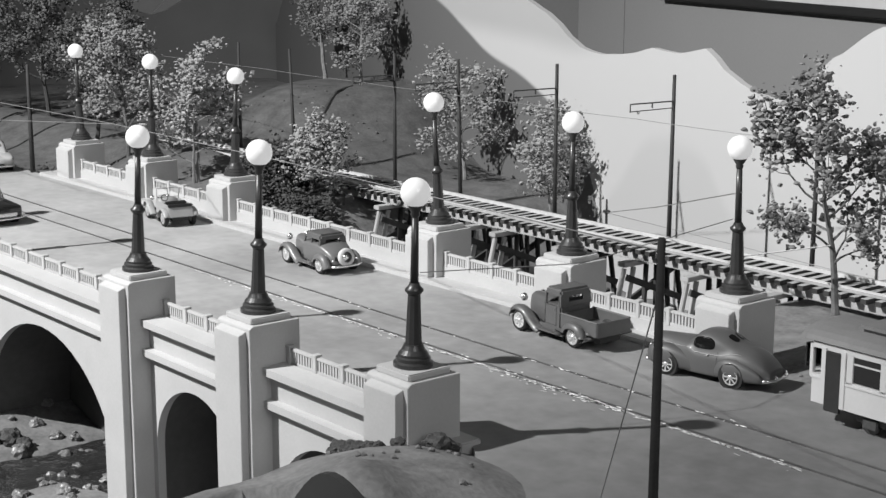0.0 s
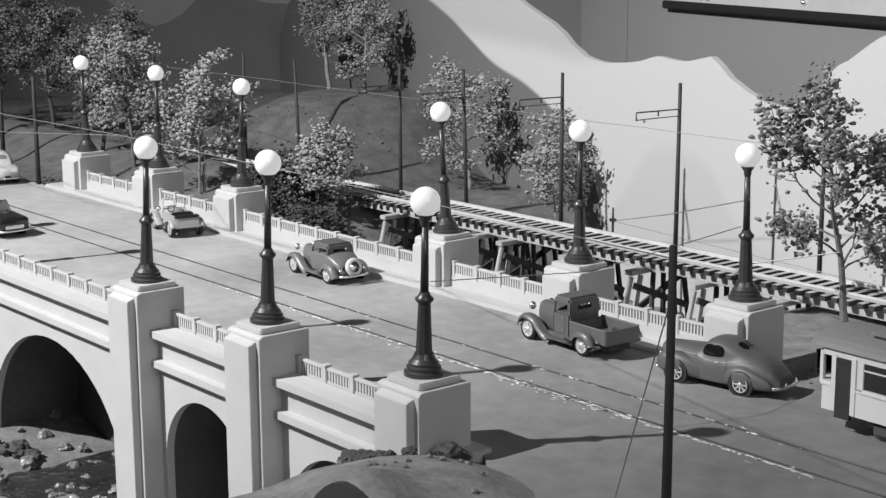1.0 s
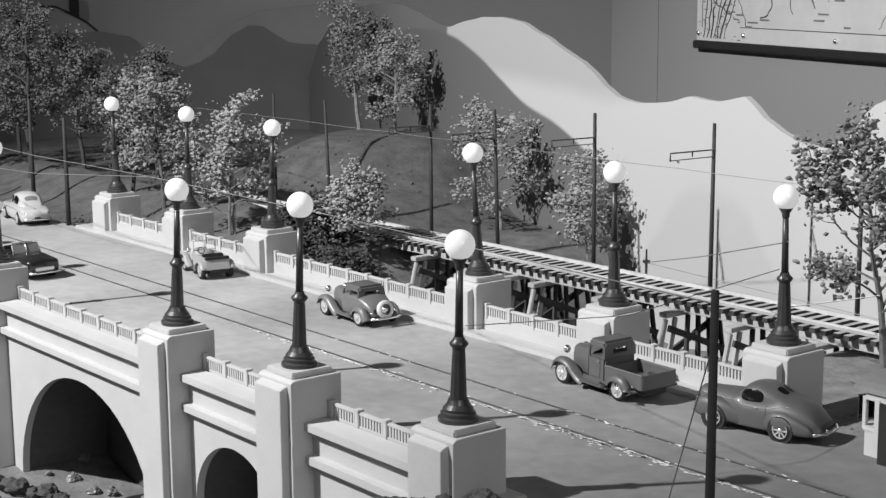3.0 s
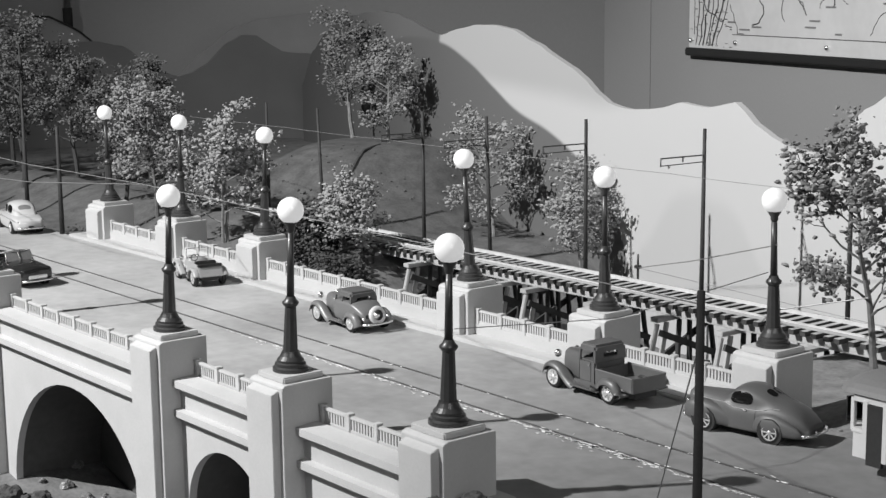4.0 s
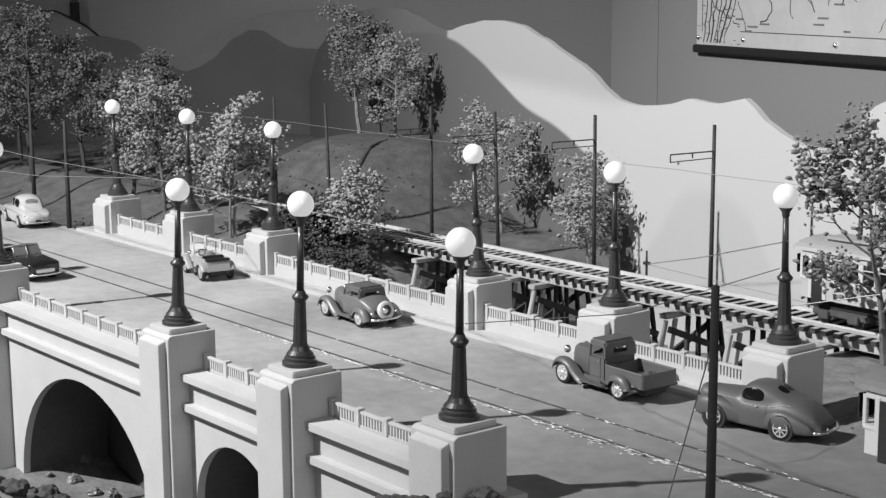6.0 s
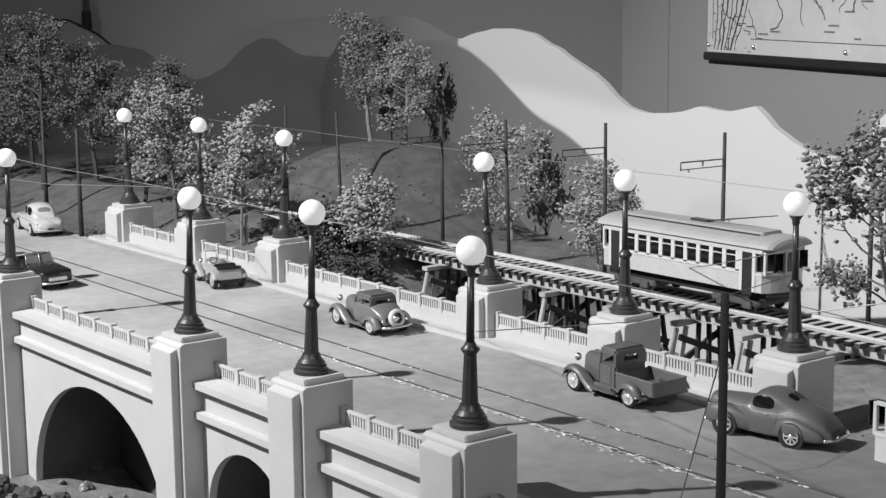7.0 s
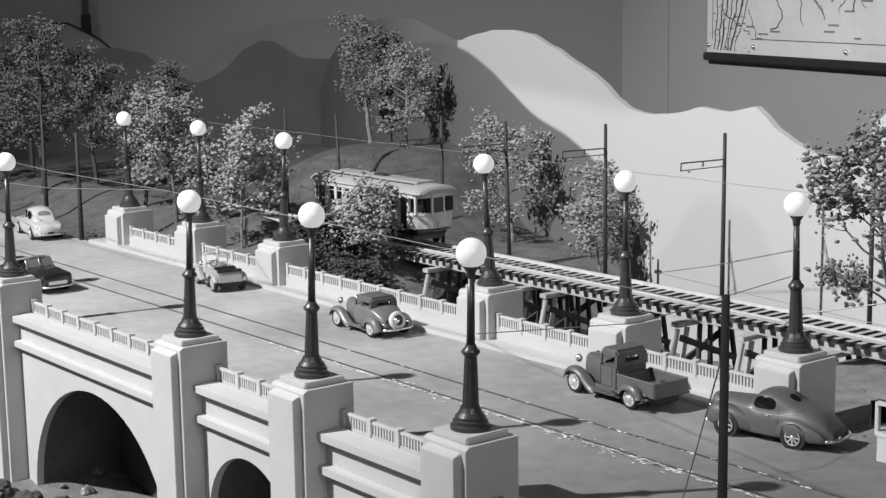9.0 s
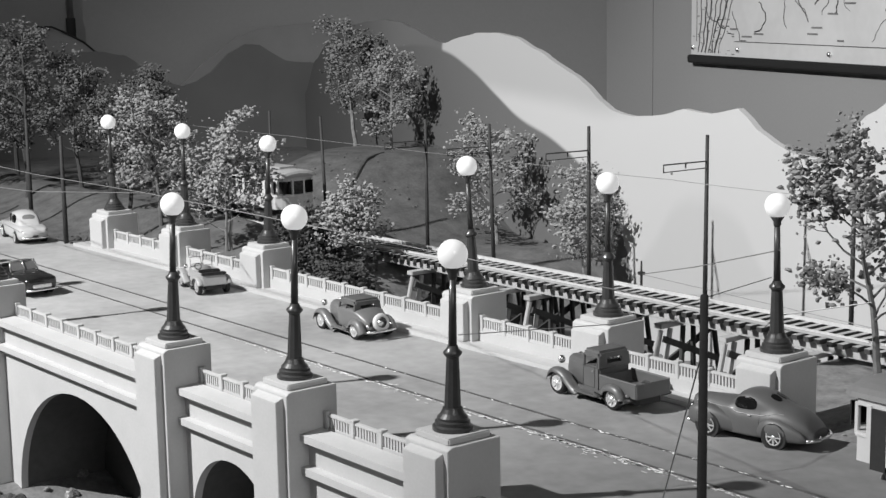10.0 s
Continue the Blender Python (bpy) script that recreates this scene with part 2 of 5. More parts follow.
# ---- bridge ----
def extrude_x(bm, prof, x0, x1):
    """A bar along x with a closed profile of (y, z)."""
    a = [bm.verts.new((x0, y, z)) for y, z in prof]
    b = [bm.verts.new((x1, y, z)) for y, z in prof]
    bm.faces.new(a)
    bm.faces.new(b[::-1])
    for i in range(len(a)):
        j = (i + 1) % len(a)
        bm.faces.new((a[j], a[i], b[i], b[j]))
    bmesh.ops.recalc_face_normals(bm, faces=bm.faces[:])
    return bm


def soften(bm, size):
    es = [e for e in bm.edges if len(e.link_faces) == 2 and e.calc_face_angle() > 0.12]
    bmesh.ops.bevel(bm, geom=es, offset=size, segments=2, affect="EDGES", clamp_overlap=True)
    return bm


def pier_mesh():
    """Shaft whose top slopes gently towards the two long faces."""
    h = 0.0186
    prof = [(-h, -0.26), (-h, -0.0026), (-0.0170, -0.0014), (-0.0152, -0.0008), (h, -0.0008), (h, -0.26)]
    return soften(extrude_x(bmesh.new(), prof, -h, h), 0.0003)


def pilaster_mesh(sign):
    w, d = 0.0145, 0.0052
    y0, y1 = sign * 0.0183, sign * (0.0188 + d)
    return soften(extrude_x(bmesh.new(), [(y0, -0.26), (y1, -0.26), (y1, -0.0066), (y0, -0.0042)], -w, w), 0.0003)


def build_piers():
    first = None
    for y in (0.0, WIDE):
        for x in PIERS:
            if first is None:
                first = thing("bridge_pier", "pale painted concrete bridge pier with stepped cap", "pier", "piers of the bridge")
                part("shaft", pier_mesh(), CONCRETE, first)
                part("pilaster", pilaster_mesh(-1), CONCRETE, first)
                part("plinth", one_box(-0.0148, 0.0148, -0.0148, 0.0148, -0.0012, 0.0030, 0.0007), CONCRETE, first)
            else:
                copy_thing(first, pose(x, y, 0))


def arch_wall(x0, x1, arch, y0=-0.0035, y1=0.0026, zt=-0.0305):
    """A spandrel wall with its arch cut out, standing between two piers."""
    bm = bmesh.new()
    ca, half, spring, top = arch
    pts = [(x0, -0.26), (x0, zt), (x1, zt), (x1, -0.26)]
    n = 28
    opening = [(ca + half, -0.26), (ca + half, spring)]
    opening += [(ca + half * math.cos(math.pi * i / n), spring + (top - spring) * math.sin(math.pi * i / n)) for i in range(1, n)]
    opening += [(ca - half, spring), (ca - half, -0.26)]
    slab(bm, pts + opening, y0, y1)
    bmesh.ops.recalc_face_normals(bm, faces=bm.faces[:])
    return bm


def ledge(x0, x1, zt, parent, out=0.0098):
    bm = bmesh.new()
    prof = [(0.006, zt + 0.0012), (-out, zt), (-out, zt - 0.0048), (-out + 0.0012, zt - 0.0056), (-0.0030, zt - 0.0056), (0.006, zt - 0.0056)]
    a = [bm.verts.new((x0, y, z)) for y, z in prof]
    b = [bm.verts.new((x1, y, z)) for y, z in prof]
    bm.faces.new(a)
    bm.faces.new(b[::-1])
    for i in range(len(a)):
        j = (i + 1) % len(a)
        bm.faces.new((a[j], a[i], b[i], b[j]))
    bmesh.ops.recalc_face_normals(bm, faces=bm.faces[:])
    return bm


def build_spans():
    for row, y in ((0, 0.0), (1, WIDE)):
        for i in range(5):
            x1, x0 = PIERS[i] - 0.0184, PIERS[i + 1] + 0.0184
            mid, long = (x0 + x1) / 2, x1 - x0 > 0.2
            half = (x1 - x0) / 2 - (0.0178 if long else 0.0058)
            arch = (mid, half, -0.176 if long else -0.120, -0.0695)
            m = pose(0, y, 0) if row == 0 else pose(2 * mid, y, 0, 0, 0, 180)
            s = thing("bridge_span", "pale concrete bridge span with %s arch and two ledges" % ("a wide" if long else "a narrow"), "bridge span", "spans of the bridge", m)
            part("spandrel_wall", arch_wall(x0, x1, arch), CONCRETE, s)
            # lining and back wall are added, coloured dark for the arch's shade
            part("arch_lining", arch_wall(x0, x1, (mid, half + 0.0006, arch[2], arch[3] + 0.0006), 0.0028, 0.075, -0.0615), UNDER_SHADE, s, "arch lining darkened for shade")
            part("arch_back", one_box(x0, x1, 0.0755, 0.080, -0.26, -0.062), UNDER_SHADE, s, "added dark wall closing the arch")
            part("ledge", ledge(x0, x1, -0.0280, s), CONCRETE, s)
            part("ledge", ledge(x0, x1, -0.0492, s, 0.0095), CONCRETE, s)
    # deck between the two faces
    bm = bmesh.new()
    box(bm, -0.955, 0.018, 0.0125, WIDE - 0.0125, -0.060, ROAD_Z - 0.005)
    tagged(part("bridge_deck", bm, UNDER_SHADE), "deck under the road, darkened for shade", "bridge deck", kind="structure")
    # added dark walls between the piers close the view under the deck
    for i in range(1, 5):
        x = PIERS[i]
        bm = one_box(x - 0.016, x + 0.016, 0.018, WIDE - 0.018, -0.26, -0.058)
        tagged(part("pier_wall", bm, UNDER_SHADE), "added dark wall between two piers", "wall", kind="structure")


def build_railings():
    post_bm = one_box(-0.0019, 0.0019, -0.0021, 0.0021, -0.0290, -0.0165, 0.0004)
    box(post_bm, -0.0023, 0.0023, -0.0025, 0.0025, -0.0174, -0.0160, 0.0003)
    bal_bm = one_box(-0.00075, 0.00075, -0.0010, 0.0010, -0.0262, -0.0192, 0.0)
    post_me = bal_me = None
    bars = {}
    for row, y in ((0, 0.0095), (1, WIDE - 0.0095)):
        for i in range(5):
            x1, x0 = PIERS[i] - 0.0184, PIERS[i + 1] + 0.0184
            n = 9 if x1 - x0 > 0.2 else 4
            r = thing("railing", "pale cast railing with slotted panels and small posts", "railing", "railings of the bridge")
            step = (x1 - x0 - 0.006) / n
            for k in range(n + 1):
                x = x0 + 0.003 + k * step
                if post_me is None:
                    first = part("post", post_bm, RAILPAINT, r, loc=(x, y, 0))
                    post_me = first.data
                else:
                    share("post", post_me, r, pose(x, y, 0))
                if k == n:
                    break
                key = round(step, 5)
                if key not in bars:
                    t = one_box(0.0018, step - 0.0018, -0.0014, 0.0014, -0.0194, -0.0174, 0.0003)
                    b = one_box(0.0018, step - 0.0018, -0.0014, 0.0014, -0.0292, -0.0260, 0.0003)
                    bars[key] = (part("top_bar", t, RAILPAINT, r, loc=(x, y, 0)).data, part("bottom_bar", b, RAILPAINT, r, loc=(x, y, 0)).data)
                else:
                    share("top_bar", bars[key][0], r, pose(x, y, 0))
                    share("bottom_bar", bars[key][1], r, pose(x, y, 0))
                nb = 8
                for j in range(nb):
                    xb = x + 0.0026 + (step - 0.0052) * (j + 0.5) / nb
                    if bal_me is None:
                        bal_me = part("baluster", bal_bm, RAILPAINT, r, loc=(xb, y, 0)).data
                    else:
                        share("baluster", bal_me, r, pose(xb, y, 0))
            # low solid wall under the rail, on the road side
            part("base_wall", one_box(x0, x1, y - 0.0022, y + 0.0022, ROAD_Z - 0.002, -0.0284, 0.0003), CONCRETE, r)


build_piers()
build_spans()
build_railings()


# ---- street lamps ----
def build_lamp(m, dz):
    lamp = thing("street_lamp", "black iron street lamp with a glowing white globe", "street lamp", "street lamps on the piers", m)
    foot = [(0.0112, 0), (0.0112, 0.0022), (0.0098, 0.0032), (0.0098, 0.0050), (0.0086, 0.0058), (0.0086, 0.0072), (0.0066, 0.0095), (0.0056, 0.0118), (0.0054, 0.0125)]
    part("foot", lathe(foot, 28), IRON, lamp)
    low = [(0.0048, 0.0124), (0.0036, 0.0405)]
    part("lower_shaft", lathe(low, 10), IRON, lamp)
    col = [(0.0036, 0.0404), (0.0052, 0.0425), (0.0052, 0.0435), (0.0036, 0.0450), (0.0027, 0.0470)]
    part("collar", lathe(col, 24), IRON, lamp, smooth=True)
    part("upper_shaft", lathe([(0.0024, 0.0468), (0.0019, 0.0860 + dz)], 12), IRON, lamp, smooth=True)
    part("cup", lathe([(0.0020, 0.0835 + dz), (0.0026, 0.0850 + dz), (0.0024, 0.0865 + dz), (0.0044, 0.0895 + dz), (0.0044, 0.0902 + dz)], 20), IRON, lamp, smooth=True)
    part("globe", ball(0.0083, 28, 18, 0.0972 + dz), OPAL, lamp, smooth=True)
    return lamp


# the lamps lean and differ a little: drift of the globe in x and y, and extra height
LEAN = [(0.0007, 0.0014, -0.0001), (0.0008, 0.0028, 0.0035), (0.0023, 0.0024, -0.0030), (0.0006, 0.0008, 0.0), (0, 0, 0), (0, 0, 0)]
LEAN_FAR = [(-0.0011, -0.0009, -0.0009), (-0.0003, -0.0006, 0), (-0.0032, -0.0036, 0.0007), (0.0017, 0.0022, -0.0022), (0.0005, 0.0008, 0), (-0.0012, -0.0016, 0.0006)]
for rowlean, y in ((LEAN, 0.0), (LEAN_FAR, WIDE)):
    for x, (lx, ly, dz) in zip(PIERS, rowlean):
        build_lamp(pose(x, y, 0.0030, -math.degrees(ly / 0.1), math.degrees(lx / 0.1), 0), dz)


# ---- painted backdrop and gallery ----
def build_board(name, label, outline, m, material, depth=0.007, base=-0.35):
    bm = bmesh.new()
    pts = [(outline[0][0], base)]
    # rounded, slightly wavering sawn edge
    for (xa, za), (xb, zb) in zip(outline, outline[1:]):
        n = max(2, int(abs(xb - xa) / 0.012))
        for i in range(n):
            t = i / n
            x = xa + (xb - xa) * t
            pts.append((x, za + (zb - za) * (t * t * (3 - 2 * t) * 0.5 + t * 0.5) + 0.0016 * noise.noise(Vector((x * 30, 2, 0)))))
    pts += [outline[-1], (outline[-1][0], base)]
    slab(bm, pts, 0, depth)
    bmesh.ops.recalc_face_normals(bm, faces=bm.faces[:])
    ob = part(name, bm, material)
    ob.matrix_basis = m
    return tagged(ob, label, "backdrop", kind="structure")


TURN = math.degrees(math.atan(-0.28))
RIDGE = [(-1.74, 0.06), (-1.68, 0.12), (-1.62, 0.150), (-1.56, 0.170), (-1.495, 0.184), (-1.42, 0.191), (-1.342, 0.195), (-1.28, 0.192), (-1.227, 0.184), (-1.17, 0.173), (-1.113, 0.165), (-1.06, 0.174), (-0.998, 0.182), (-0.94, 0.183), (-0.885, 0.179), (-0.82, 0.164), (-0.761, 0.148), (-0.72, 0.137), (-0.69, 0.126), (-0.665, 0.113), (-0.637, 0.103), (-0.61, 0.0995), (-0.587, 0.099), (-0.53, 0.104), (-0.482, 0.113), (-0.43, 0.112), (-0.383, 0.12), (-0.365, 0.112), (-0.349, 0.102), (-0.32, 0.092), (-0.294, 0.085), (-0.255, 0.083), (-0.225, 0.095), (-0.185, 0.128), (-0.122, 0.158), (0.114, 0.15)]


def airbrushed():
    """Board paint: two hills sprayed in greys, with soft borders that follow slanting lines."""
    m = bpy.data.materials.new("airbrushed hill board")
    m.use_nodes = True
    nt = m.node_tree
    b = nt.nodes["Principled BSDF"]
    b.inputs["Roughness"].default_value = 0.85
    tc = nt.nodes.new("ShaderNodeTexCoord")
    warp = nt.nodes.new("ShaderNodeTexNoise")
    warp.inputs["Scale"].default_value, warp.inputs["Detail"].default_value = 5.0, 3
    nt.links.new(tc.outputs["Object"], warp.inputs["Vector"])
    sep = nt.nodes.new("ShaderNodeSeparateXYZ")
    nt.links.new(tc.outputs["Object"], sep.inputs[0])

    def line(ax, az, c, lo, hi, g0, g1, w):
        """A soft border where ax * x + az * z + c + warp passes from lo to hi."""
        p = nt.nodes.new("ShaderNodeMath")
        p.operation = "MULTIPLY_ADD"
        p.inputs[1].default_value, p.inputs[2].default_value = ax, c
        nt.links.new(sep.outputs[0], p.inputs[0])
        q = nt.nodes.new("ShaderNodeMath")
        q.operation = "MULTIPLY_ADD"
        q.inputs[1].default_value = az
        nt.links.new(sep.outputs[2], q.inputs[0])
        nt.links.new(p.outputs[0], q.inputs[2])
        r = nt.nodes.new("ShaderNodeMath")
        r.operation = "MULTIPLY_ADD"
        r.inputs[1].default_value = w
        nt.links.new(warp.outputs[0], r.inputs[0])
        nt.links.new(q.outputs[0], r.inputs[2])
        k = nt.nodes.new("ShaderNodeMapRange")
        k.interpolation_type = "SMOOTHSTEP"
        k.inputs[1].default_value, k.inputs[2].default_value = lo, hi
        k.inputs[3].default_value, k.inputs[4].default_value = g0, g1
        nt.links.new(r.outputs[0], k.inputs[0])
        return k.outputs[0]

    def curve(pts, soft, w):
        """1 below an outline of (x, z) points, 0 above it, with a soft sprayed border."""
        x0, x1, z0, z1 = -1.8, 0.2, -0.35, 0.25
        n = nt.nodes.new("ShaderNodeMapRange")
        n.inputs[1].default_value, n.inputs[2].default_value = x0, x1
        nt.links.new(sep.outputs[0], n.inputs[0])
        f = nt.nodes.new("ShaderNodeFloatCurve")
        nt.links.new(n.outputs[0], f.inputs[1])
        c = f.mapping.curves[0]
        q = [((x - x0) / (x1 - x0), (z - z0) / (z1 - z0)) for x, z in pts]
        c.points[0].location, c.points[1].location = q[0], q[-1]
        for a in q[1:-1]:
            c.points.new(*a)
        f.mapping.update()
        h = nt.nodes.new("ShaderNodeMapRange")
        h.inputs[3].default_value, h.inputs[4].default_value = z0, z1
        nt.links.new(f.outputs[0], h.inputs[0])
        d = nt.nodes.new("ShaderNodeMath")
        d.operation = "SUBTRACT"
        nt.links.new(h.outputs[0], d.inputs[0])
        nt.links.new(sep.outputs[2], d.inputs[1])
        r = nt.nodes.new("ShaderNodeMath")
        r.operation = "MULTIPLY_ADD"
        r.inputs[1].default_value = w
        nt.links.new(warp.outputs[0], r.inputs[0])
        nt.links.new(d.outputs[0], r.inputs[2])
        k = nt.nodes.new("ShaderNodeMapRange")
        k.interpolation_type = "SMOOTHSTEP"
        k.inputs[1].default_value, k.inputs[2].default_value = w / 2 - soft, w / 2 + soft
        nt.links.new(r.outputs[0], k.inputs[0])
        return k.outputs[0]

    def over(low, high, mask):
        m_ = nt.nodes.new("ShaderNodeMix")
        nt.links.new(mask, m_.inputs[0])
        for i_, v_ in ((2, low), (3, high)):
            if isinstance(v_, float):
                m_.inputs[i_].default_value = v_
            else:
                nt.links.new(v_, m_.inputs[i_])
        return m_.outputs[0]

    # pale hill, lighter towards its foot; a grey hill in front of it and one behind
    pale = over(0.36, 0.46, curve([(-1.8, 0.19), (-1.1, 0.12), (-0.85, 0.108), (-0.7, 0.10), (-0.6, 0.104), (-0.3, 0.16), (0.2, 0.20)], 0.016, 0.02))
    patch = over(pale, 0.42, curve([(-1.8, -0.3), (-0.75, -0.3), (-0.55, -0.045), (-0.42, 0.02), (-0.3, -0.05), (0.2, -0.06)], 0.012, 0.03))
    # both grey hills darken to the left: the spotlight's falloff put into the paint
    behind = line(1.0, 0.0, 0.0, -1.62, -1.2, 0.045, 0.10, 0.0)
    back = over(patch, behind, line(1.0, -0.25, 1.158, -0.006, 0.006, 1.0, 0.0, 0.0))
    front = line(1.0, 0.0, 0.0, -1.60, -0.75, 0.050, 0.120, 0.0)
    full = over(back, front, curve([(-1.8, 0.14), (-1.45, 0.14), (-1.32, 0.153), (-1.207, 0.160), (-1.113, 0.155), (-1.027, 0.135), (-0.938, 0.102), (-0.871, 0.077), (-0.79, 0.060), (-0.733, 0.042), (-0.66, 0.012), (-0.6, -0.05), (-0.5, -0.3), (0.2, -0.34)], 0.0035, 0.004))
    nt.links.new(full, b.inputs["Base Color"])
    return m


BOARD = airbrushed()
build_board("backdrop_hills", "pale airbrushed hill board with a sawn edge", RIDGE, pose(0, 0.56, 0, 0, 0, TURN), BOARD)

# dim painted hills round the corner of the room
HAZE = mat("grey haze paint", 0.33, 0.9, var=0.15, scale=4, fine=5)
DUSK = mat("dark hill paint", 0.185, 0.9, var=0.15, scale=4, fine=5)
SIDE = pose(-1.72, 1.125, 0, 0, 0, -110.9)
build_board("backdrop_haze", "grey sprayed haze board in the dim corner", [(-0.06, 0.178), (0.017, 0.184), (0.08, 0.181), (0.132, 0.175), (0.184, 0.159), (0.226, 0.127), (0.289, 0.076), (0.35, 0.10), (0.424, 0.135), (0.456, 0.167), (0.499, 0.18), (0.555, 0.179), (0.612, 0.171), (1.0, 0.15)], SIDE, HAZE, 0.012)
build_board("backdrop_dark_hills", "dark painted hill board in the dim corner", [(-0.08, 0.09), (0.0, 0.108), (0.063, 0.113), (0.097, 0.118), (0.117, 0.130), (0.142, 0.146), (0.168, 0.148), (0.199, 0.132), (0.231, 0.100), (0.258, 0.084), (0.282, 0.078), (0.31, 0.086), (0.34, 0.106), (0.378, 0.134), (0.431, 0.143), (0.499, 0.140), (0.614, 0.133), (1.0, 0.13)], SIDE @ pose(0, 0.014, 0), DUSK, 0.010)


def build_gallery():
    # back wall of panels with an open seam, and the other walls of the room
    m = pose(0, 1.22, 0, 0, 0, TURN)
    cuts = [-2.6, -1.435, 0.2, 1.7, 3.4]
    for i, (a, b) in enumerate(zip(cuts, cuts[1:])):
        ob = part("wall_back_%d" % (i + 1), one_box(a + 0.0012, b - 0.0012, 0, 0.03, -1.0, 2.2), PLASTER)
        ob.matrix_basis = m
        tagged(ob, "grey painted gallery wall panel", "wall", kind="structure")
    ob = part("wall_behind_seams", one_box(-2.6, 3.4, 0.036, 0.06, -1.0, 2.2), DARK)
    ob.matrix_basis = m
    tagged(ob, "dark batten wall behind the panels", "wall", kind="structure")
    ob = part("wall_corner", one_box(-0.66, 2.4, -0.06, -0.03, -1.0, 2.2), PLASTER)
    ob.matrix_basis = SIDE
    tagged(ob, "grey painted gallery wall panel", "wall", kind="structure")
    for nm, bx in (("wall_west", (-2.75, -2.7, -3, 2.2, -1.0, 2.2)), ("wall_east", (2.9, 2.95, -3, 1.5, -1.0, 2.2)), ("wall_south", (-2.75, 2.95, -3.05, -3, -1.0, 2.2))):
        tagged(part(nm, one_box(*bx), PLASTER), "grey painted gallery wall", "wall", kind="structure")
    tagged(part("ceiling", one_box(-2.75, 2.95, -3.05, 2.3, 2.2, 2.25), PLASTER), "dim grey gallery ceiling", "ceiling", kind="structure")
    tagged(part("floor", one_box(-2.75, 2.95, -3.05, 2.3, -1.05, -1.0), mat("dark floor", 0.12, 0.5)), "dark gallery floor", "floor", kind="structure")


build_gallery()


# conduit on the corner wall, ending over the boards
conduit = thing("conduit", "dark metal conduit with a black end sleeve on the wall", "conduit", "", SIDE)
bm = bmesh.new()
tube(bm, [(0.466, -0.015, 0.19), (0.466, -0.015, 1.2)], 0.006, 10)
part("pipe", bm, mat("dull conduit metal", 0.30, 0.4, 0.7, var=0.2), conduit, smooth=True)
bm = bmesh.new()
tube(bm, [(0.466, -0.015, 0.155), (0.466, -0.015, 0.20)], 0.0085, 10)
part("sleeve", bm, DARK, conduit, "black end sleeve", smooth=True)
# a dark tube draws the shadow along the haze board's edge
bm = bmesh.new()
tube(bm, [(0.53, 0.016, 0.187), (0.50, 0.016, 0.186), (0.47, 0.016, 0.172), (0.45, 0.016, 0.160), (0.425, 0.016, 0.138)], 0.002, 6)
part("cable", bm, DARK, conduit, "dark tube for the shadow along the board edge")


# ---- trestle ----
TRACK_Y, RAIL_Z = 0.479, -0.0300
# the two timber tones carry light too: dark where shaded, pale where lit
TIMBER = mat("weathered and shaded timber", 0.07, 0.85, var=0.4, scale=70, bump=0.0003, rnd=0.3)
PALE = mat("bleached and lit timber", 0.62, 0.85, var=0.15, scale=60, bump=0.0003, rnd=0.3)
STEEL = mat("pale rail head", 0.62, 0.45, 0.2, var=0.15, scale=50)


def build_trestle():
    tr = thing("trestle_bridge", "timber railway trestle with open ties and bleached stringers", "trestle")
    for s in (-1, 1):
        part("rail", one_box(-1.12, 1.75, TRACK_Y + s * 0.0172 - 0.0009, TRACK_Y + s * 0.0172 + 0.0009, RAIL_Z - 0.0030, RAIL_Z), STEEL, tr, "pale steel rail")
        part("guard_timber", one_box(-1.12, 1.75, TRACK_Y + s * 0.0215 - 0.0011, TRACK_Y + s * 0.0215 + 0.0011, RAIL_Z - 0.0029, RAIL_Z - 0.0008, 0.0003), PALE, tr, "bleached guard timber")
        part("stringer", one_box(-1.12, 1.75, TRACK_Y + s * 0.0205 - 0.003, TRACK_Y + s * 0.0205 + 0.003, RAIL_Z - 0.0150, RAIL_Z - 0.0068, 0.0004), PALE, tr, "bleached timber stringer")
    tie = one_box(-0.0027, 0.0027, -0.031, 0.031, -0.0040, 0, 0)
    me = None
    rng = random.Random(4)
    for i in range(247):
        x = -1.11 + 0.0116 * i
        m = pose(x + rng.uniform(-.0006, .0006), TRACK_Y + rng.uniform(-.001, .001), RAIL_Z - 0.0031, 0, 0, rng.uniform(-1.2, 1.2))
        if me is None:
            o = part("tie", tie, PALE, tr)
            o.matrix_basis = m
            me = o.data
            # tie tops are pale as lit, ends and sides dark as shaded
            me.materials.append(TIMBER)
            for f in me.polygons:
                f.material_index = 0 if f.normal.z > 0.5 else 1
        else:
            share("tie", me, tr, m)


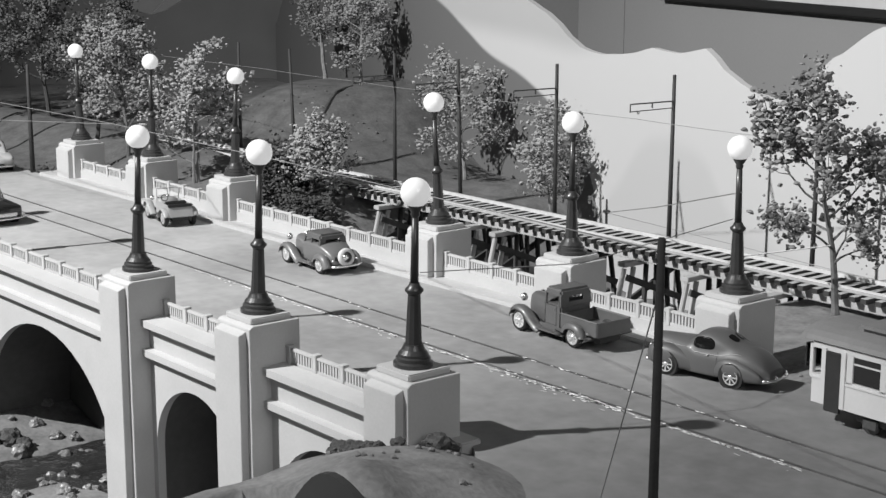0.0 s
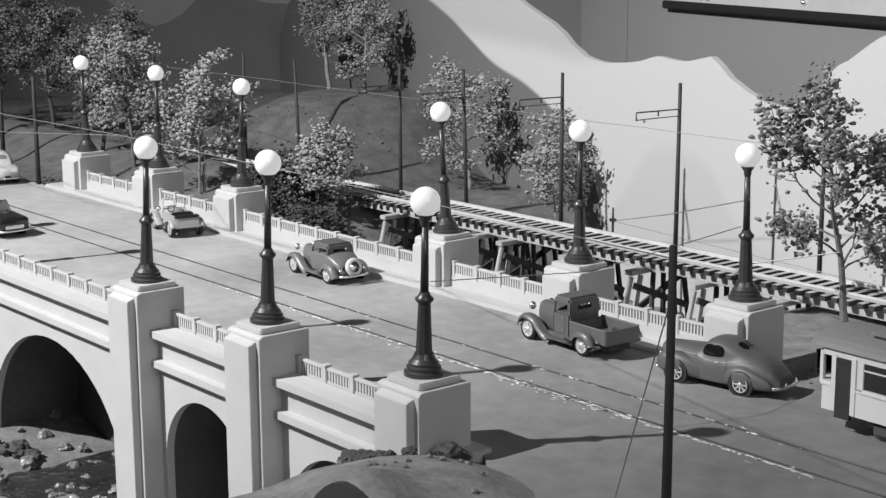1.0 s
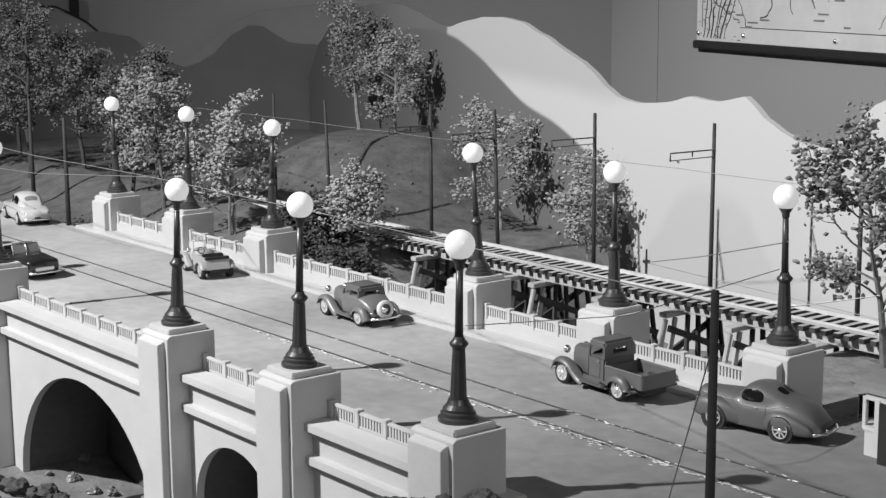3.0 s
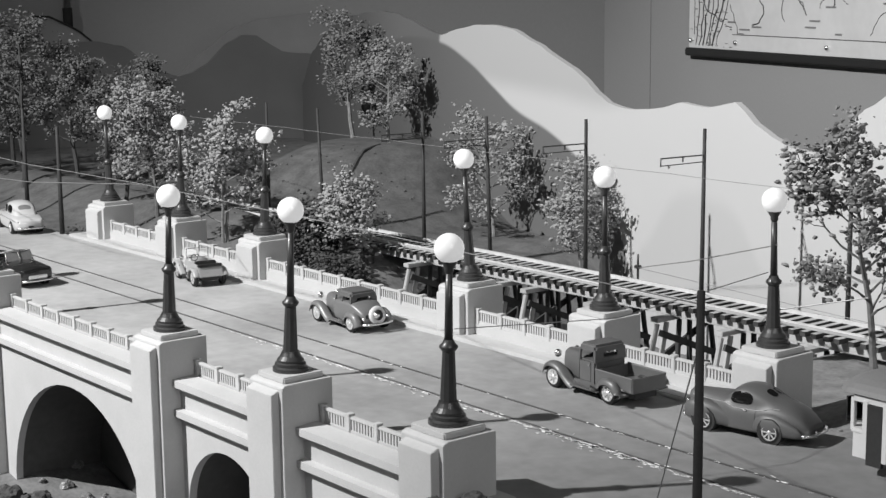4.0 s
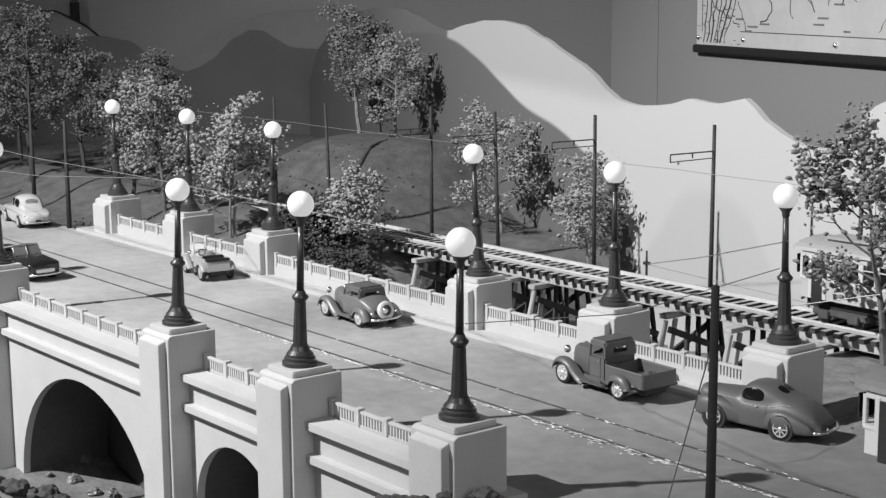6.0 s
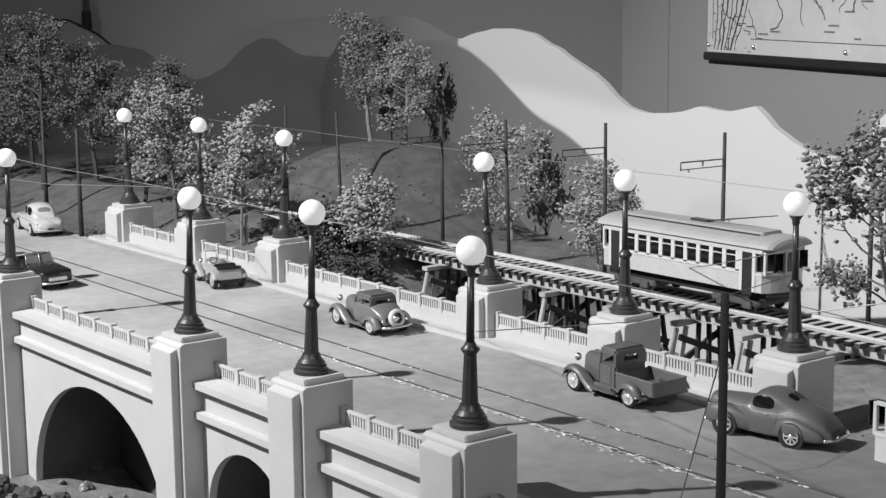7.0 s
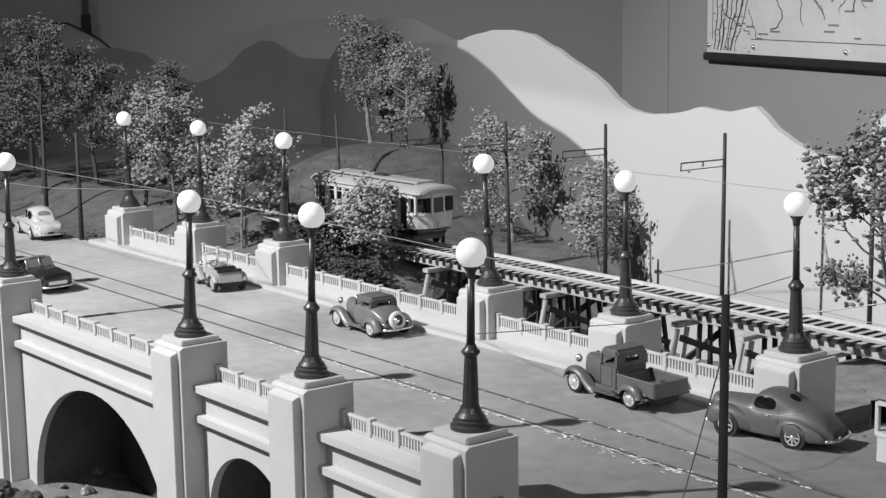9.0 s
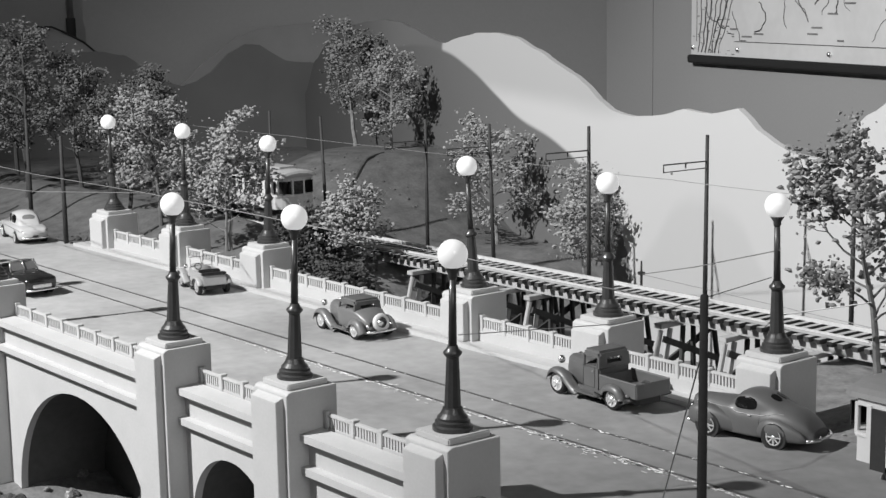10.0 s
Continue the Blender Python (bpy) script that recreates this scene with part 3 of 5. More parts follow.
def build_bent(x):
    b = thing("trestle_bent", "timber trestle bent of raking piles and cross braces", "trestle bent", "bents under the trestle", pose(x, TRACK_Y, RAIL_Z - 0.0150))
    part("cap", one_box(-0.0045, 0.0045, -0.040, 0.040, -0.0042, 0, 0.0004), PALE, b, "bleached timber cap")
    # light put in the colour: front legs pale, legs under the deck dark
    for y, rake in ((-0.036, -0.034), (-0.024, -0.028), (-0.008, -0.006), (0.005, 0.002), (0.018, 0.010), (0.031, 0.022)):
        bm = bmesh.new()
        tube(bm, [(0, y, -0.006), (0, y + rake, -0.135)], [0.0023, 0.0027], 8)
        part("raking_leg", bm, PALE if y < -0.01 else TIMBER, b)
    for x0, s in ((0.0045, 1), (-0.0045, -1)):
        for k in range(2):
            z0 = -0.014 - 0.040 * k
            bm = bmesh.new()
            box(bm, x0 - 0.0012, x0 + 0.0012, -0.040, 0.040, -0.0028, 0.0028, 0.0, pose(0, 0, z0 - 0.014, -s * 22, 0, 0))
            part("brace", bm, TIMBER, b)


build_trestle()
for bx in (-1.02, -0.93, -0.84, -0.765, -0.685, -0.61, -0.525, -0.470, -0.430, -0.345, -0.262, -0.190, -0.105):
    build_bent(bx)

# ---- poles and wires ----
WOOD = mat("dark stained pole", 0.05, 0.7, var=0.35, scale=90, bump=0.0002)
WIRE = mat("dull wire", 0.28, 0.45, 0.5, var=0.1)


def build_arm_pole(x, y, top, leanx=0.0, arm=0.056, base=-0.075):
    p = thing("trolley_pole", "dark trolley wire pole with a bracket arm beside the trestle", "pole", "poles beside the trestle")
    bm = bmesh.new()
    tube(bm, [(x, y, base), (x + leanx * 0.5, y, (base + top) / 2), (x + leanx, y, top)], [0.0023, 0.0020, 0.0016], 8)
    part("post", bm, WOOD, p, smooth=True)
    if arm:
        bm = bmesh.new()
        z = top - 0.0235
        tube(bm, [(x + leanx, y, z), (x + leanx, y - arm, z + 0.001), (x + leanx, y - arm, z - 0.006)], 0.0007, 5)
        tube(bm, [(x + leanx, y, z - 0.006), (x + leanx, y - arm, z - 0.0055)], 0.00045, 4)
        tube(bm, [(x + leanx, y - arm * 0.5, z), (x + leanx, y - arm * 0.5, z - 0.004)], 0.0007, 4)
        part("bracket_arm", bm, IRON, p)
        part("insulator", ball(0.0014, 8, 6), mat("white porcelain", 0.8, 0.3, var=0.02), p, loc=(x + leanx, y - arm + 0.010, z - 0.007))


for px_, py_, pt_, pl_, pa_ in ((-0.440, 0.53, 0.108, 0, .056), (-0.290, 0.53, 0.109, 0.001, .056), (-0.130, 0.53, 0.096, 0, .056), (-0.582, 0.53, 0.102, -0.006, .056), (-0.695, 0.53, 0.101, 0, .056), (-0.888, 0.53, 0.093, -0.010, 0), (-1.01, 0.53, 0.094, 0, 0)):
    build_arm_pole(px_, py_, pt_, pl_, pa_)


def build_pole(x, y, z0, z1, r0, r1, label, leanx=0.0, leany=0.0):
    bm = bmesh.new()
    tube(bm, [(x, y, z0), (x + leanx * .5, y + leany * .5, (z0 + z1) / 2), (x + leanx, y + leany, z1 - .0006), (x + leanx, y + leany, z1)], [r0, (r0 + r1) / 2, r1, r1 * .8], 12)
    tagged(part("utility_pole", bm, WOOD, smooth=True), label, "pole", "utility poles along the road")


build_pole(0.2006, -0.0221, -0.075, 0.1099, 0.0026, 0.0018, "thick dark wooden pole beside the road", 0.0005, 0.0)
build_pole(-1.005, 0.247, -0.05, 0.083, 0.0030, 0.0020, "dark wooden pole at the road edge")
build_pole(-1.25, 0.315, -0.05, 0.085, 0.0030, 0.0020, "dark wooden pole under the trees")
build_pole(-1.33, 0.20, -0.05, 0.09, 0.0030, 0.0020, "dark wooden pole under the trees")


def wire(name, label, pts, r=0.00035):
    bm = bmesh.new()
    tube(bm, pts, r, 5)
    tagged(part(name, bm, WIRE), label, "wire", "overhead wires")


def sag(a, b, d, n=10):
    a, b = Vector(a), Vector(b)
    return [a.lerp(b, i / n) - Vector((0, 0, d * 4 * (i / n) * (1 - i / n))) for i in range(n + 1)]


for xa, xb in zip((-1.3, -0.888, -0.695, -0.588, -0.44, -0.29, -0.13, 0.3), (-0.888, -0.695, -0.588, -0.44, -0.29, -0.13, 0.3, 1.2)):
    wire("trolley_wire", "thin trolley wire over the trestle", sag((xa, TRACK_Y + .005, 0.0730), (xb, TRACK_Y + .005, 0.0730), 0.0008), 0.00028)


for pts, r in (
    ([(-1.25, 0.175, 0.058), (-0.853, 0.145, 0.061), (-0.619, 0.145, 0.0635), (-0.327, 0.145, 0.062), (0.2004, -0.0221, 0.104)], 0.00035),
    ([(-1.25, 0.18, 0.020), (-0.855, 0.145, 0.043), (-0.619, 0.145, 0.063)], 0.00035),
    ([(-0.619, 0.145, 0.063), (-0.70, 0.21, 0.062), (-0.7775, 0.275, 0.068)], 0.00030),
    ([(0.2003, -0.0221, 0.085), (0.1239, 0.0191, -0.055)], 0.00035),
    ([(0.004, 0.272, 0.071), (-0.19, 0.405, 0.018), (-0.374, 0.535, -0.029)], 0.00040),
    ([(-0.374, 0.535, -0.029), (-0.10, 0.52, -0.035), (0.10, 0.50, -0.033)], 0.00035),
    ([(-0.06, 0.335, 0.0), (0.0, 0.275, 0.0265), (0.055, 0.30, 0.040)], 0.00040),
    ([(0.0, 0.005, 0.055), (0.03, 0.10, 0.052), (-0.003, 0.272, 0.052)], 0.00030),
):
    wire("span_wire", "thin dark span wire strung between poles", pts, r)
bm = bmesh.new()
tube(bm, [(-0.374, 0.535, -0.032), (-0.374, 0.535, -0.016)], [0.0012, 0.0008], 6)
box(bm, -0.377, -0.371, 0.5325, 0.5375, -0.0295, -0.0265, 0.0005)
tube(bm, [(-0.374, 0.535, -0.12), (-0.374, 0.535, -0.028)], 0.0012, 6)
tagged(part("signal_post", bm, IRON), "small dark insulator post beside the track", "post")


def build_flakes():
    """White flakes of worn road skin along the near rail."""
    rng = random.Random(21)
    bm = bmesh.new()
    for i in range(700):
        x = -0.45 + 0.62 * rng.random() ** 0.8 if rng.random() < 0.6 else rng.gauss(-0.03, 0.05)
        y = 0.1272 + rng.gauss(-0.0008, 0.0008 if rng.random() < 0.8 else 0.004) + (0.033 if rng.random() < 0.06 else 0)
        a, n = rng.uniform(-0.25, 0.25), 6
        L, w = rng.uniform(0.0004, 0.0032), rng.uniform(0.0003, 0.0010)
        vs = []
        for k in range(n):
            t = 2 * math.pi * k / n
            u, v = L * math.cos(t) * rng.uniform(.6, 1.1), w * math.sin(t) * rng.uniform(.5, 1.3)
            vs.append(bm.verts.new((x + u * math.cos(a) - v * math.sin(a), y + u * math.sin(a) + v * math.cos(a), ROAD_Z + 0.0005)))
        bm.faces.new(vs)
    ob = part("road_flakes", bm, mat("white plaster flake", 1.45, 0.8, var=0.2))
    tagged(ob, "white plaster flakes along the worn street rail", "flakes", kind="stuff")


build_flakes()


# ---- trees ----
LEAF_A = mat("pale dry foliage", 0.50, 0.9, var=0.45, scale=40, fine=6)
LEAF_B = mat("dark foliage", 0.10, 0.9, var=0.5, scale=40, fine=6)
# the weak light on the left slope is put into this leaf colour
LEAF_DIM = mat("foliage greyed for dim light", 0.165, 0.9, var=0.5, scale=40, fine=6)
LEAF_C = mat("grey-green foliage", 0.40, 0.9, var=0.45, scale=40, fine=6)
LEAF_E = mat("grey hilltop foliage", 0.30, 0.9, var=0.45, scale=40, fine=6)
BARK = mat("pale bark", 0.34, 0.9, var=0.4, scale=120, bump=0.0005)
BARK_M = mat("grey bark", 0.2, 0.9, var=0.4, scale=120, bump=0.0005)
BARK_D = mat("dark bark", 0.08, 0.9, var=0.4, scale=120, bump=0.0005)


def build_tree(x, y, z, h, w, leaf, bark, seed, label, low=0.25, dense=1.0, trunks=1, lean=(0.0, 0.0)):
    """Tapered trunks that fork into limbs and twigs, with ragged flakes of foliage in clumps at the twigs."""
    rng = random.Random(seed)
    t = thing("tree", label, "tree", "model trees", pose(x, y, z))
    bm = bmesh.new()
    tips = []

    def jog(k):
        return Vector((rng.uniform(-1, 1), rng.uniform(-1, 1), rng.uniform(-1, 1))) * k

    for k in range(trunks):
        a = rng.uniform(0, 6.28)
        spread = Vector((math.cos(a), math.sin(a), 0)) * (0.10 if trunks > 1 else 0.0)
        n = 9
        top = h * (1.0 if k == 0 else rng.uniform(0.7, 0.95))
        step = (top * 0.92 + 0.02) / n
        p, pts = spread * 0.05 + Vector((0, 0, -0.02)), []
        for i in range(n + 1):
            pts.append(p.copy())
            p = p + Vector((lean[0] / n, lean[1] / n, 0)) + spread * step + Vector((rng.uniform(-1, 1) * 0.13, rng.uniform(-1, 1) * 0.13, 1)) * step
        r0 = 0.0155 * h * (1.25 if trunks == 1 else 0.9)
        tube(bm, pts, [r0 * (1.25 if i == 0 else 1 - 0.86 * i / n) for i in range(n + 1)], 7)
        tips += [pts[-1], pts[-2], pts[-1] + jog(0.006)]
        nb = int(15 / trunks) + 4
        turn = rng.uniform(0, 6.28)
        for b in range(nb):
            f = low + (0.94 - low) * (b + rng.random() * 0.8) / nb
            i0 = min(n - 1, int(f * n))
            q = pts[i0].lerp(pts[i0 + 1], f * n - i0)
            turn += 2.4 + rng.uniform(-0.5, 0.5)
            prof = math.sin(math.pi * min(1, 0.30 + 0.70 * (f - low) / (1.04 - low))) ** 0.8
            L = w * 0.52 * prof * rng.uniform(0.55, 1.12)
            d = Vector((math.cos(turn), math.sin(turn), rng.uniform(0.25, 0.8)))
            bp = [q]
            for sgm in range(4):
                d = d + jog(0.28) + Vector((0, 0, 0.06))
                q = q + d.normalized() * (L / 4)
                bp.append(q)
                if sgm > 0:
                    for _ in range(2):
                        tw = q + (d.normalized() + jog(1.0)).normalized() * w * rng.uniform(0.07, 0.15)
                        tube(bm, [q, (q + tw) / 2 + jog(0.0015), tw], [r0 * 0.13, r0 * 0.10, r0 * 0.05], 3)
                        tips.append(tw)
            tips.append(q)
            tube(bm, bp, [r0 * 0.42 * (1 - 0.19 * sgm) * (1 - 0.5 * f) for sgm in range(5)], 5)
    part("trunk", bm, bark, t)
    verts, faces = [], []
    g = (1 + 5 ** 0.5) / 2
    ico = [Vector(q).normalized() for q in ((-1, g, 0), (1, g, 0), (-1, -g, 0), (1, -g, 0), (0, -1, g), (0, 1, g), (0, -1, -g), (0, 1, -g), (g, 0, -1), (g, 0, 1), (-g, 0, -1), (-g, 0, 1))]
    tri = ((0, 11, 5), (0, 5, 1), (0, 1, 7), (0, 7, 10), (0, 10, 11), (1, 5, 9), (5, 11, 4), (11, 10, 2), (10, 7, 6), (7, 1, 8), (3, 9, 4), (3, 4, 2), (3, 2, 6), (3, 6, 8), (3, 8, 9), (4, 9, 5), (2, 4, 11), (6, 2, 10), (8, 6, 7), (9, 8, 1))
    for tip in tips:
        cr = rng.uniform(0.0040, 0.0070)
        # crumbs of ground foam, with single flakes standing off them
        for i in range(max(3, int(8 * dense))):
            c = tip + Vector((rng.gauss(0, 1), rng.gauss(0, 1), rng.gauss(0, 0.8))) * cr
            s = rng.uniform(0.0013, 0.0030)
            kx = len(verts)
            sq = Vector((rng.uniform(.6, 1.3), rng.uniform(.6, 1.3), rng.uniform(.5, 1.0)))
            verts += [c + Vector((q.x * sq.x, q.y * sq.y, q.z * sq.z)) * s * rng.uniform(0.45, 1.4) for q in ico]
            faces += [(kx + a_, kx + b_, kx + c_) for a_, b_, c_ in tri]
        for i in range(int(5 * dense)):
            c = tip + Vector((rng.gauss(0, 1), rng.gauss(0, 1), rng.gauss(0, 0.8))) * cr * 1.25
            u = jog(1.0).normalized()
            v = u.orthogonal().normalized()
            s = rng.uniform(0.0014, 0.0032)
            kx = len(verts)
            verts += [c - u * s * .5, c + v * s * .4, c + u * s * .5, c - v * s * .4 + u.cross(v) * s * .2]
            faces += [(kx, kx + 1, kx + 2), (kx, kx + 2, kx + 3)]
    me = bpy.data.meshes.new("crown")
    me.from_pydata([tuple(v) for v in verts], [], faces)
    me.materials.append(leaf)
    o = new("crown", me)
    o.parent = t
    tagged(o, "small ragged leaves in uneven clumps", kind="stuff")
    return t


def gz(x, y):
    return ground_height(x, y)


for i, (x, y, z, h, w, leaf, bark, low, dense, trunks, lean, label) in enumerate((
    (-0.0015, 0.390, -0.0235, 0.158, 0.140, LEAF_E, BARK_M, 0.26, 1.5, 1, (-0.030, 0.0), "open-crowned grey model tree beside the trestle"),
    (0.060, 0.520, None, 0.100, 0.070, LEAF_A, BARK, 0.2, 0.7, 2, (0, 0), "pale sparse shrub beside the track"),
    (-0.8014, 0.7264, -0.0829, 0.160, 0.122, LEAF_A, BARK, 0.28, 1.3, 1, (-0.022, 0), "pale leafy model tree behind the trestle"),
    (-0.6066, 0.6859, -0.0737, 0.125, 0.080, LEAF_A, BARK, 0.2, 1.0, 2, (-0.010, 0), "slender pale model tree behind the trestle"),
    (-0.850, 0.368, None, 0.152, 0.115, LEAF_A, BARK, 0.30, 1.3, 2, (0, 0), "leafy pale model tree behind the parapet"),
    (-1.010, 0.372, None, 0.155, 0.130, LEAF_C, BARK_M, 0.30, 1.4, 1, (-0.01, 0), "leafy grey model tree behind the parapet"),
    (-1.120, 0.390, None, 0.162, 0.11, LEAF_DIM, BARK_D, 0.3, 1.2, 1, (0, 0), "grey model tree on the dim slope"),
    (-1.386, 0.370, None, 0.255, 0.130, LEAF_DIM, BARK_D, 0.3, 1.4, 1, (0, 0), "tall grey model tree on the dim slope"),
    (-1.345, 0.430, None, 0.185, 0.110, LEAF_DIM, BARK_D, 0.3, 1.3, 1, (0, 0), "grey model tree on the dim slope"),
    (-1.50, 0.33, None, 0.20, 0.12, LEAF_DIM, BARK_D, 0.3, 1.2, 1, (0, 0), "grey model tree on the dim slope"),
    (-1.60, 0.45, None, 0.22, 0.12, LEAF_DIM, BARK_D, 0.3, 1.2, 1, (0, 0), "grey model tree on the dim slope"),
    (-1.30, 0.52, None, 0.19, 0.10, LEAF_DIM, BARK_D, 0.3, 1.2, 1, (0, 0), "grey model tree on the dim slope"),
    (-1.1346, 0.8077, -0.0104, 0.172, 0.105, LEAF_C, BARK, 0.36, 1.3, 1, (0.004, 0), "slender model tree on top of the hill"),
    (-1.3152, 0.8782, 0.0054, 0.195, 0.125, LEAF_E, BARK, 0.32, 1.3, 1, (-0.03, 0), "slender model tree on top of the hill"),
    (-0.700, 0.405, None, 0.084, 0.085, LEAF_A, BARK_D, 0.34, 0.75, 3, (0.022, 0), "bushy pale shrub between parapet and trestle"),
    (-0.735, 0.385, None, 0.046, 0.080, LEAF_B, BARK_D, 0.1, 0.7, 3, (0, 0), "low dark shrub between parapet and trestle"),
    (-0.655, 0.385, None, 0.036, 0.065, LEAF_B, BARK_D, 0.1, 0.7, 3, (0, 0), "low dark shrub between parapet and trestle"),
)):
    build_tree(x, y, gz(x, y) if z is None else z, h, w, leaf, bark, 100 + i, label, low, dense, trunks, lean)


# ---- bushes, stones and stream ----
def lump(r, seed, rough=0.45, leafy=False):
    bm = bmesh.new()
    bmesh.ops.create_icosphere(bm, subdivisions=3 if leafy else 2, radius=r)
    for v in bm.verts:
        n = noise.noise(v.co * (0.9 / r) + Vector((seed * 7.3, 0, 0))) + (0.7 * noise.noise(v.co * (3.0 / r) + Vector((seed, 5, 0))) if leafy else 0)
        v.co *= 1 + rough * n
        v.co.z *= 0.75
    return bm


BUSH = mat("crumbly dark scrub", 0.09, 0.95, var=0.6, scale=220, bump=0.002, fine=4)
STONE = mat("river stone", 0.26, 0.38, var=0.5, scale=60, bump=0.001)
rng = random.Random(8)
for x, y, r in ((-0.030, -0.028, .0075), (-0.018, -0.033, .005), (-0.008, -0.034, .0055), (0.003, -0.034, .004), (0.022, -0.028, .0045), (0.033, -0.010, .0075), (0.030, 0.0, .005), (0.012, -0.034, .003),
                (-0.557, -0.022, .011), (-0.547, -0.012, .008), (-0.537, -0.002, .010), (-0.522, 0.003, .007), (-0.585, -0.035, .010), (-0.575, -0.050, .008), (-0.60, -0.045, .008), (-0.55, -0.045, .007), (-0.535, -0.04, .009), (-0.30, -0.045, .009), (-0.318, -0.04, .007), (-0.285, -0.04, .009), (-0.27, -0.035, .006), (-0.33, -0.05, .006),
                (0.06, 0.315, .004), (0.09, 0.33, .005), (-1.03, 0.262, .006), (-1.02, 0.275, .005), (-1.07, 0.29, .006), (-1.0, 0.31, .006), (-0.98, 0.33, .005)):
    ob = part("bush", lump(r, rng.random() * 50, 0.5, True), BUSH, loc=(x, y, gz(x, y) + r * 0.25))
    tagged(ob, "small dark crumbly scrub on the earth", "bush", "scrub tufts")
# made-up dark scrub stands in for the shade under the trestle
for i in range(34):
    x, y, r = rng.uniform(-0.72, -0.40), rng.uniform(0.33, 0.60), rng.uniform(0.008, 0.015)
    ob = part("bush", lump(r, rng.random() * 50, 0.5, True), BUSH, loc=(x, y, gz(x, y) + r * 0.2))
    tagged(ob, "dark scrub added as shade under the trestle", "bush", "scrub tufts")
for i in range(110):
    x, y = rng.uniform(-0.60, -0.32), rng.uniform(-0.16, 0.08)
    r = rng.uniform(0.002, 0.010) ** 1.0 * rng.uniform(0.5, 1.0)
    ob = part("stone", lump(r, i, 0.5, True), STONE, loc=(x, y, gz(x, y) + r * 0.2))
    tagged(ob, "rough grey stone in the stream bed", "stone", "stones in the stream")


def build_clods():
    """Small crumbs of soil strewn over the banks."""
    r2 = random.Random(31)
    bm = bmesh.new()
    for x0, x1, y0, y1, n in ((0.03, 0.24, 0.29, 0.44, 150), (-0.03, 0.10, -0.06, -0.01, 22), (-0.62, -0.50, -0.09, -0.02, 60), (-1.12, -0.96, 0.26, 0.36, 90), (-1.15, -0.92, 0.56, 0.72, 60)):
        for i in range(n):
            x, y, r = r2.uniform(x0, x1), r2.uniform(y0, y1), r2.uniform(0.0006, 0.0024)
            made = bmesh.ops.create_icosphere(bm, subdivisions=1, radius=r, matrix=Matrix.Translation((x, y, gz(x, y) + r * 0.2)))
            for v in made["verts"]:
                v.co += Vector((r2.uniform(-1, 1), r2.uniform(-1, 1), r2.uniform(-1, 1))) * r * 0.35
    tagged(part("soil_clods", bm, EARTH), "small clods of sandy soil on the banks", "soil", kind="stuff")


build_clods()


def build_water():
    bm = bmesh.new()
    n = 40
    grid = [[bm.verts.new((-0.62 + 0.30 * i / n, -0.5 + 0.8 * j / n, -0.1905)) for i in range(n + 1)] for j in range(n + 1)]
    for j in range(n):
        for i in range(n):
            bm.faces.new((grid[j][i], grid[j][i + 1], grid[j + 1][i + 1], grid[j + 1][i]))
    m = mat("dark glossy stream water", 0.05, 0.06, var=0.5, scale=25, bump=0.012, fine=3)
    tagged(part("water", bm, m, smooth=True), "dark glossy stream under the bridge", "stream", kind="structure")


build_water()


# small steeple among the far trees
steeple = thing("steeple", "small grey church steeple among the dim trees", "steeple", "", pose(-1.458, 0.600, 0))
STEEPLE = mat("dim steeple paint", 0.30, 0.8, var=0.2)
part("tower", one_box(-0.008, 0.008, -0.008, 0.008, -0.06, 0.085, 0.0005), STEEPLE, steeple)
part("spire", lathe([(0.012, 0.084), (0.0095, 0.090), (0.0004, 0.112)], 4), STEEPLE, steeple, "pointed spire")


# dark erosion furrow and exposed roots on the hill
bm = bmesh.new()
tube(bm, [(-1.00 - 0.012 * i + 0.004 * math.sin(i), 0.62 + 0.022 * i, gz(-1.00 - 0.012 * i + 0.004 * math.sin(i), 0.62 + 0.022 * i) + 0.0005) for i in range(7)], [0.001, .0022, .0028, .003, .0026, .002, .001], 6)
tagged(part("furrow", bm, BUSH), "dark erosion furrow down the hill", "furrow")


# ---- vehicles ----
CHROME = mat("bright chrome", 0.85, 0.27, 1.0, var=0.1, scale=200)
ALLOY = mat("polished alloy", 0.62, 0.35, 0.55, var=0.1, scale=300)
RUBBER = mat("black tyre rubber", 0.02, 0.7, var=0.2)
GLASS = mat("dark window glass", 0.015, 0.05, var=0.2)
INNER = mat("dark car interior", 0.03, 0.6, var=0.3)


def shell(bm, secs, n=22, p=3.0):
    """A skin over sections of (x, half width, low z, high z)."""
    rings = []
    for x, w, z0, z1 in secs:
        ring = []
        for k in range(n):
            a = 2 * math.pi * (k + 0.5) / n
            c, s = math.cos(a), math.sin(a)
            ring.append(bm.verts.new((x, w * math.copysign(abs(c) ** (2 / p), c), (z0 + z1) / 2 + (z1 - z0) / 2 * math.copysign(abs(s) ** (2 / p), s))))
        rings.append(ring)
    for a, b in zip(rings, rings[1:]):
        for k in range(n):
            bm.faces.new((a[k], b[k], b[(k + 1) % n], a[(k + 1) % n]))
    bm.faces.new(rings[0])
    bm.faces.new(rings[-1][::-1])
    bmesh.ops.recalc_face_normals(bm, faces=bm.faces[:])
    return bm


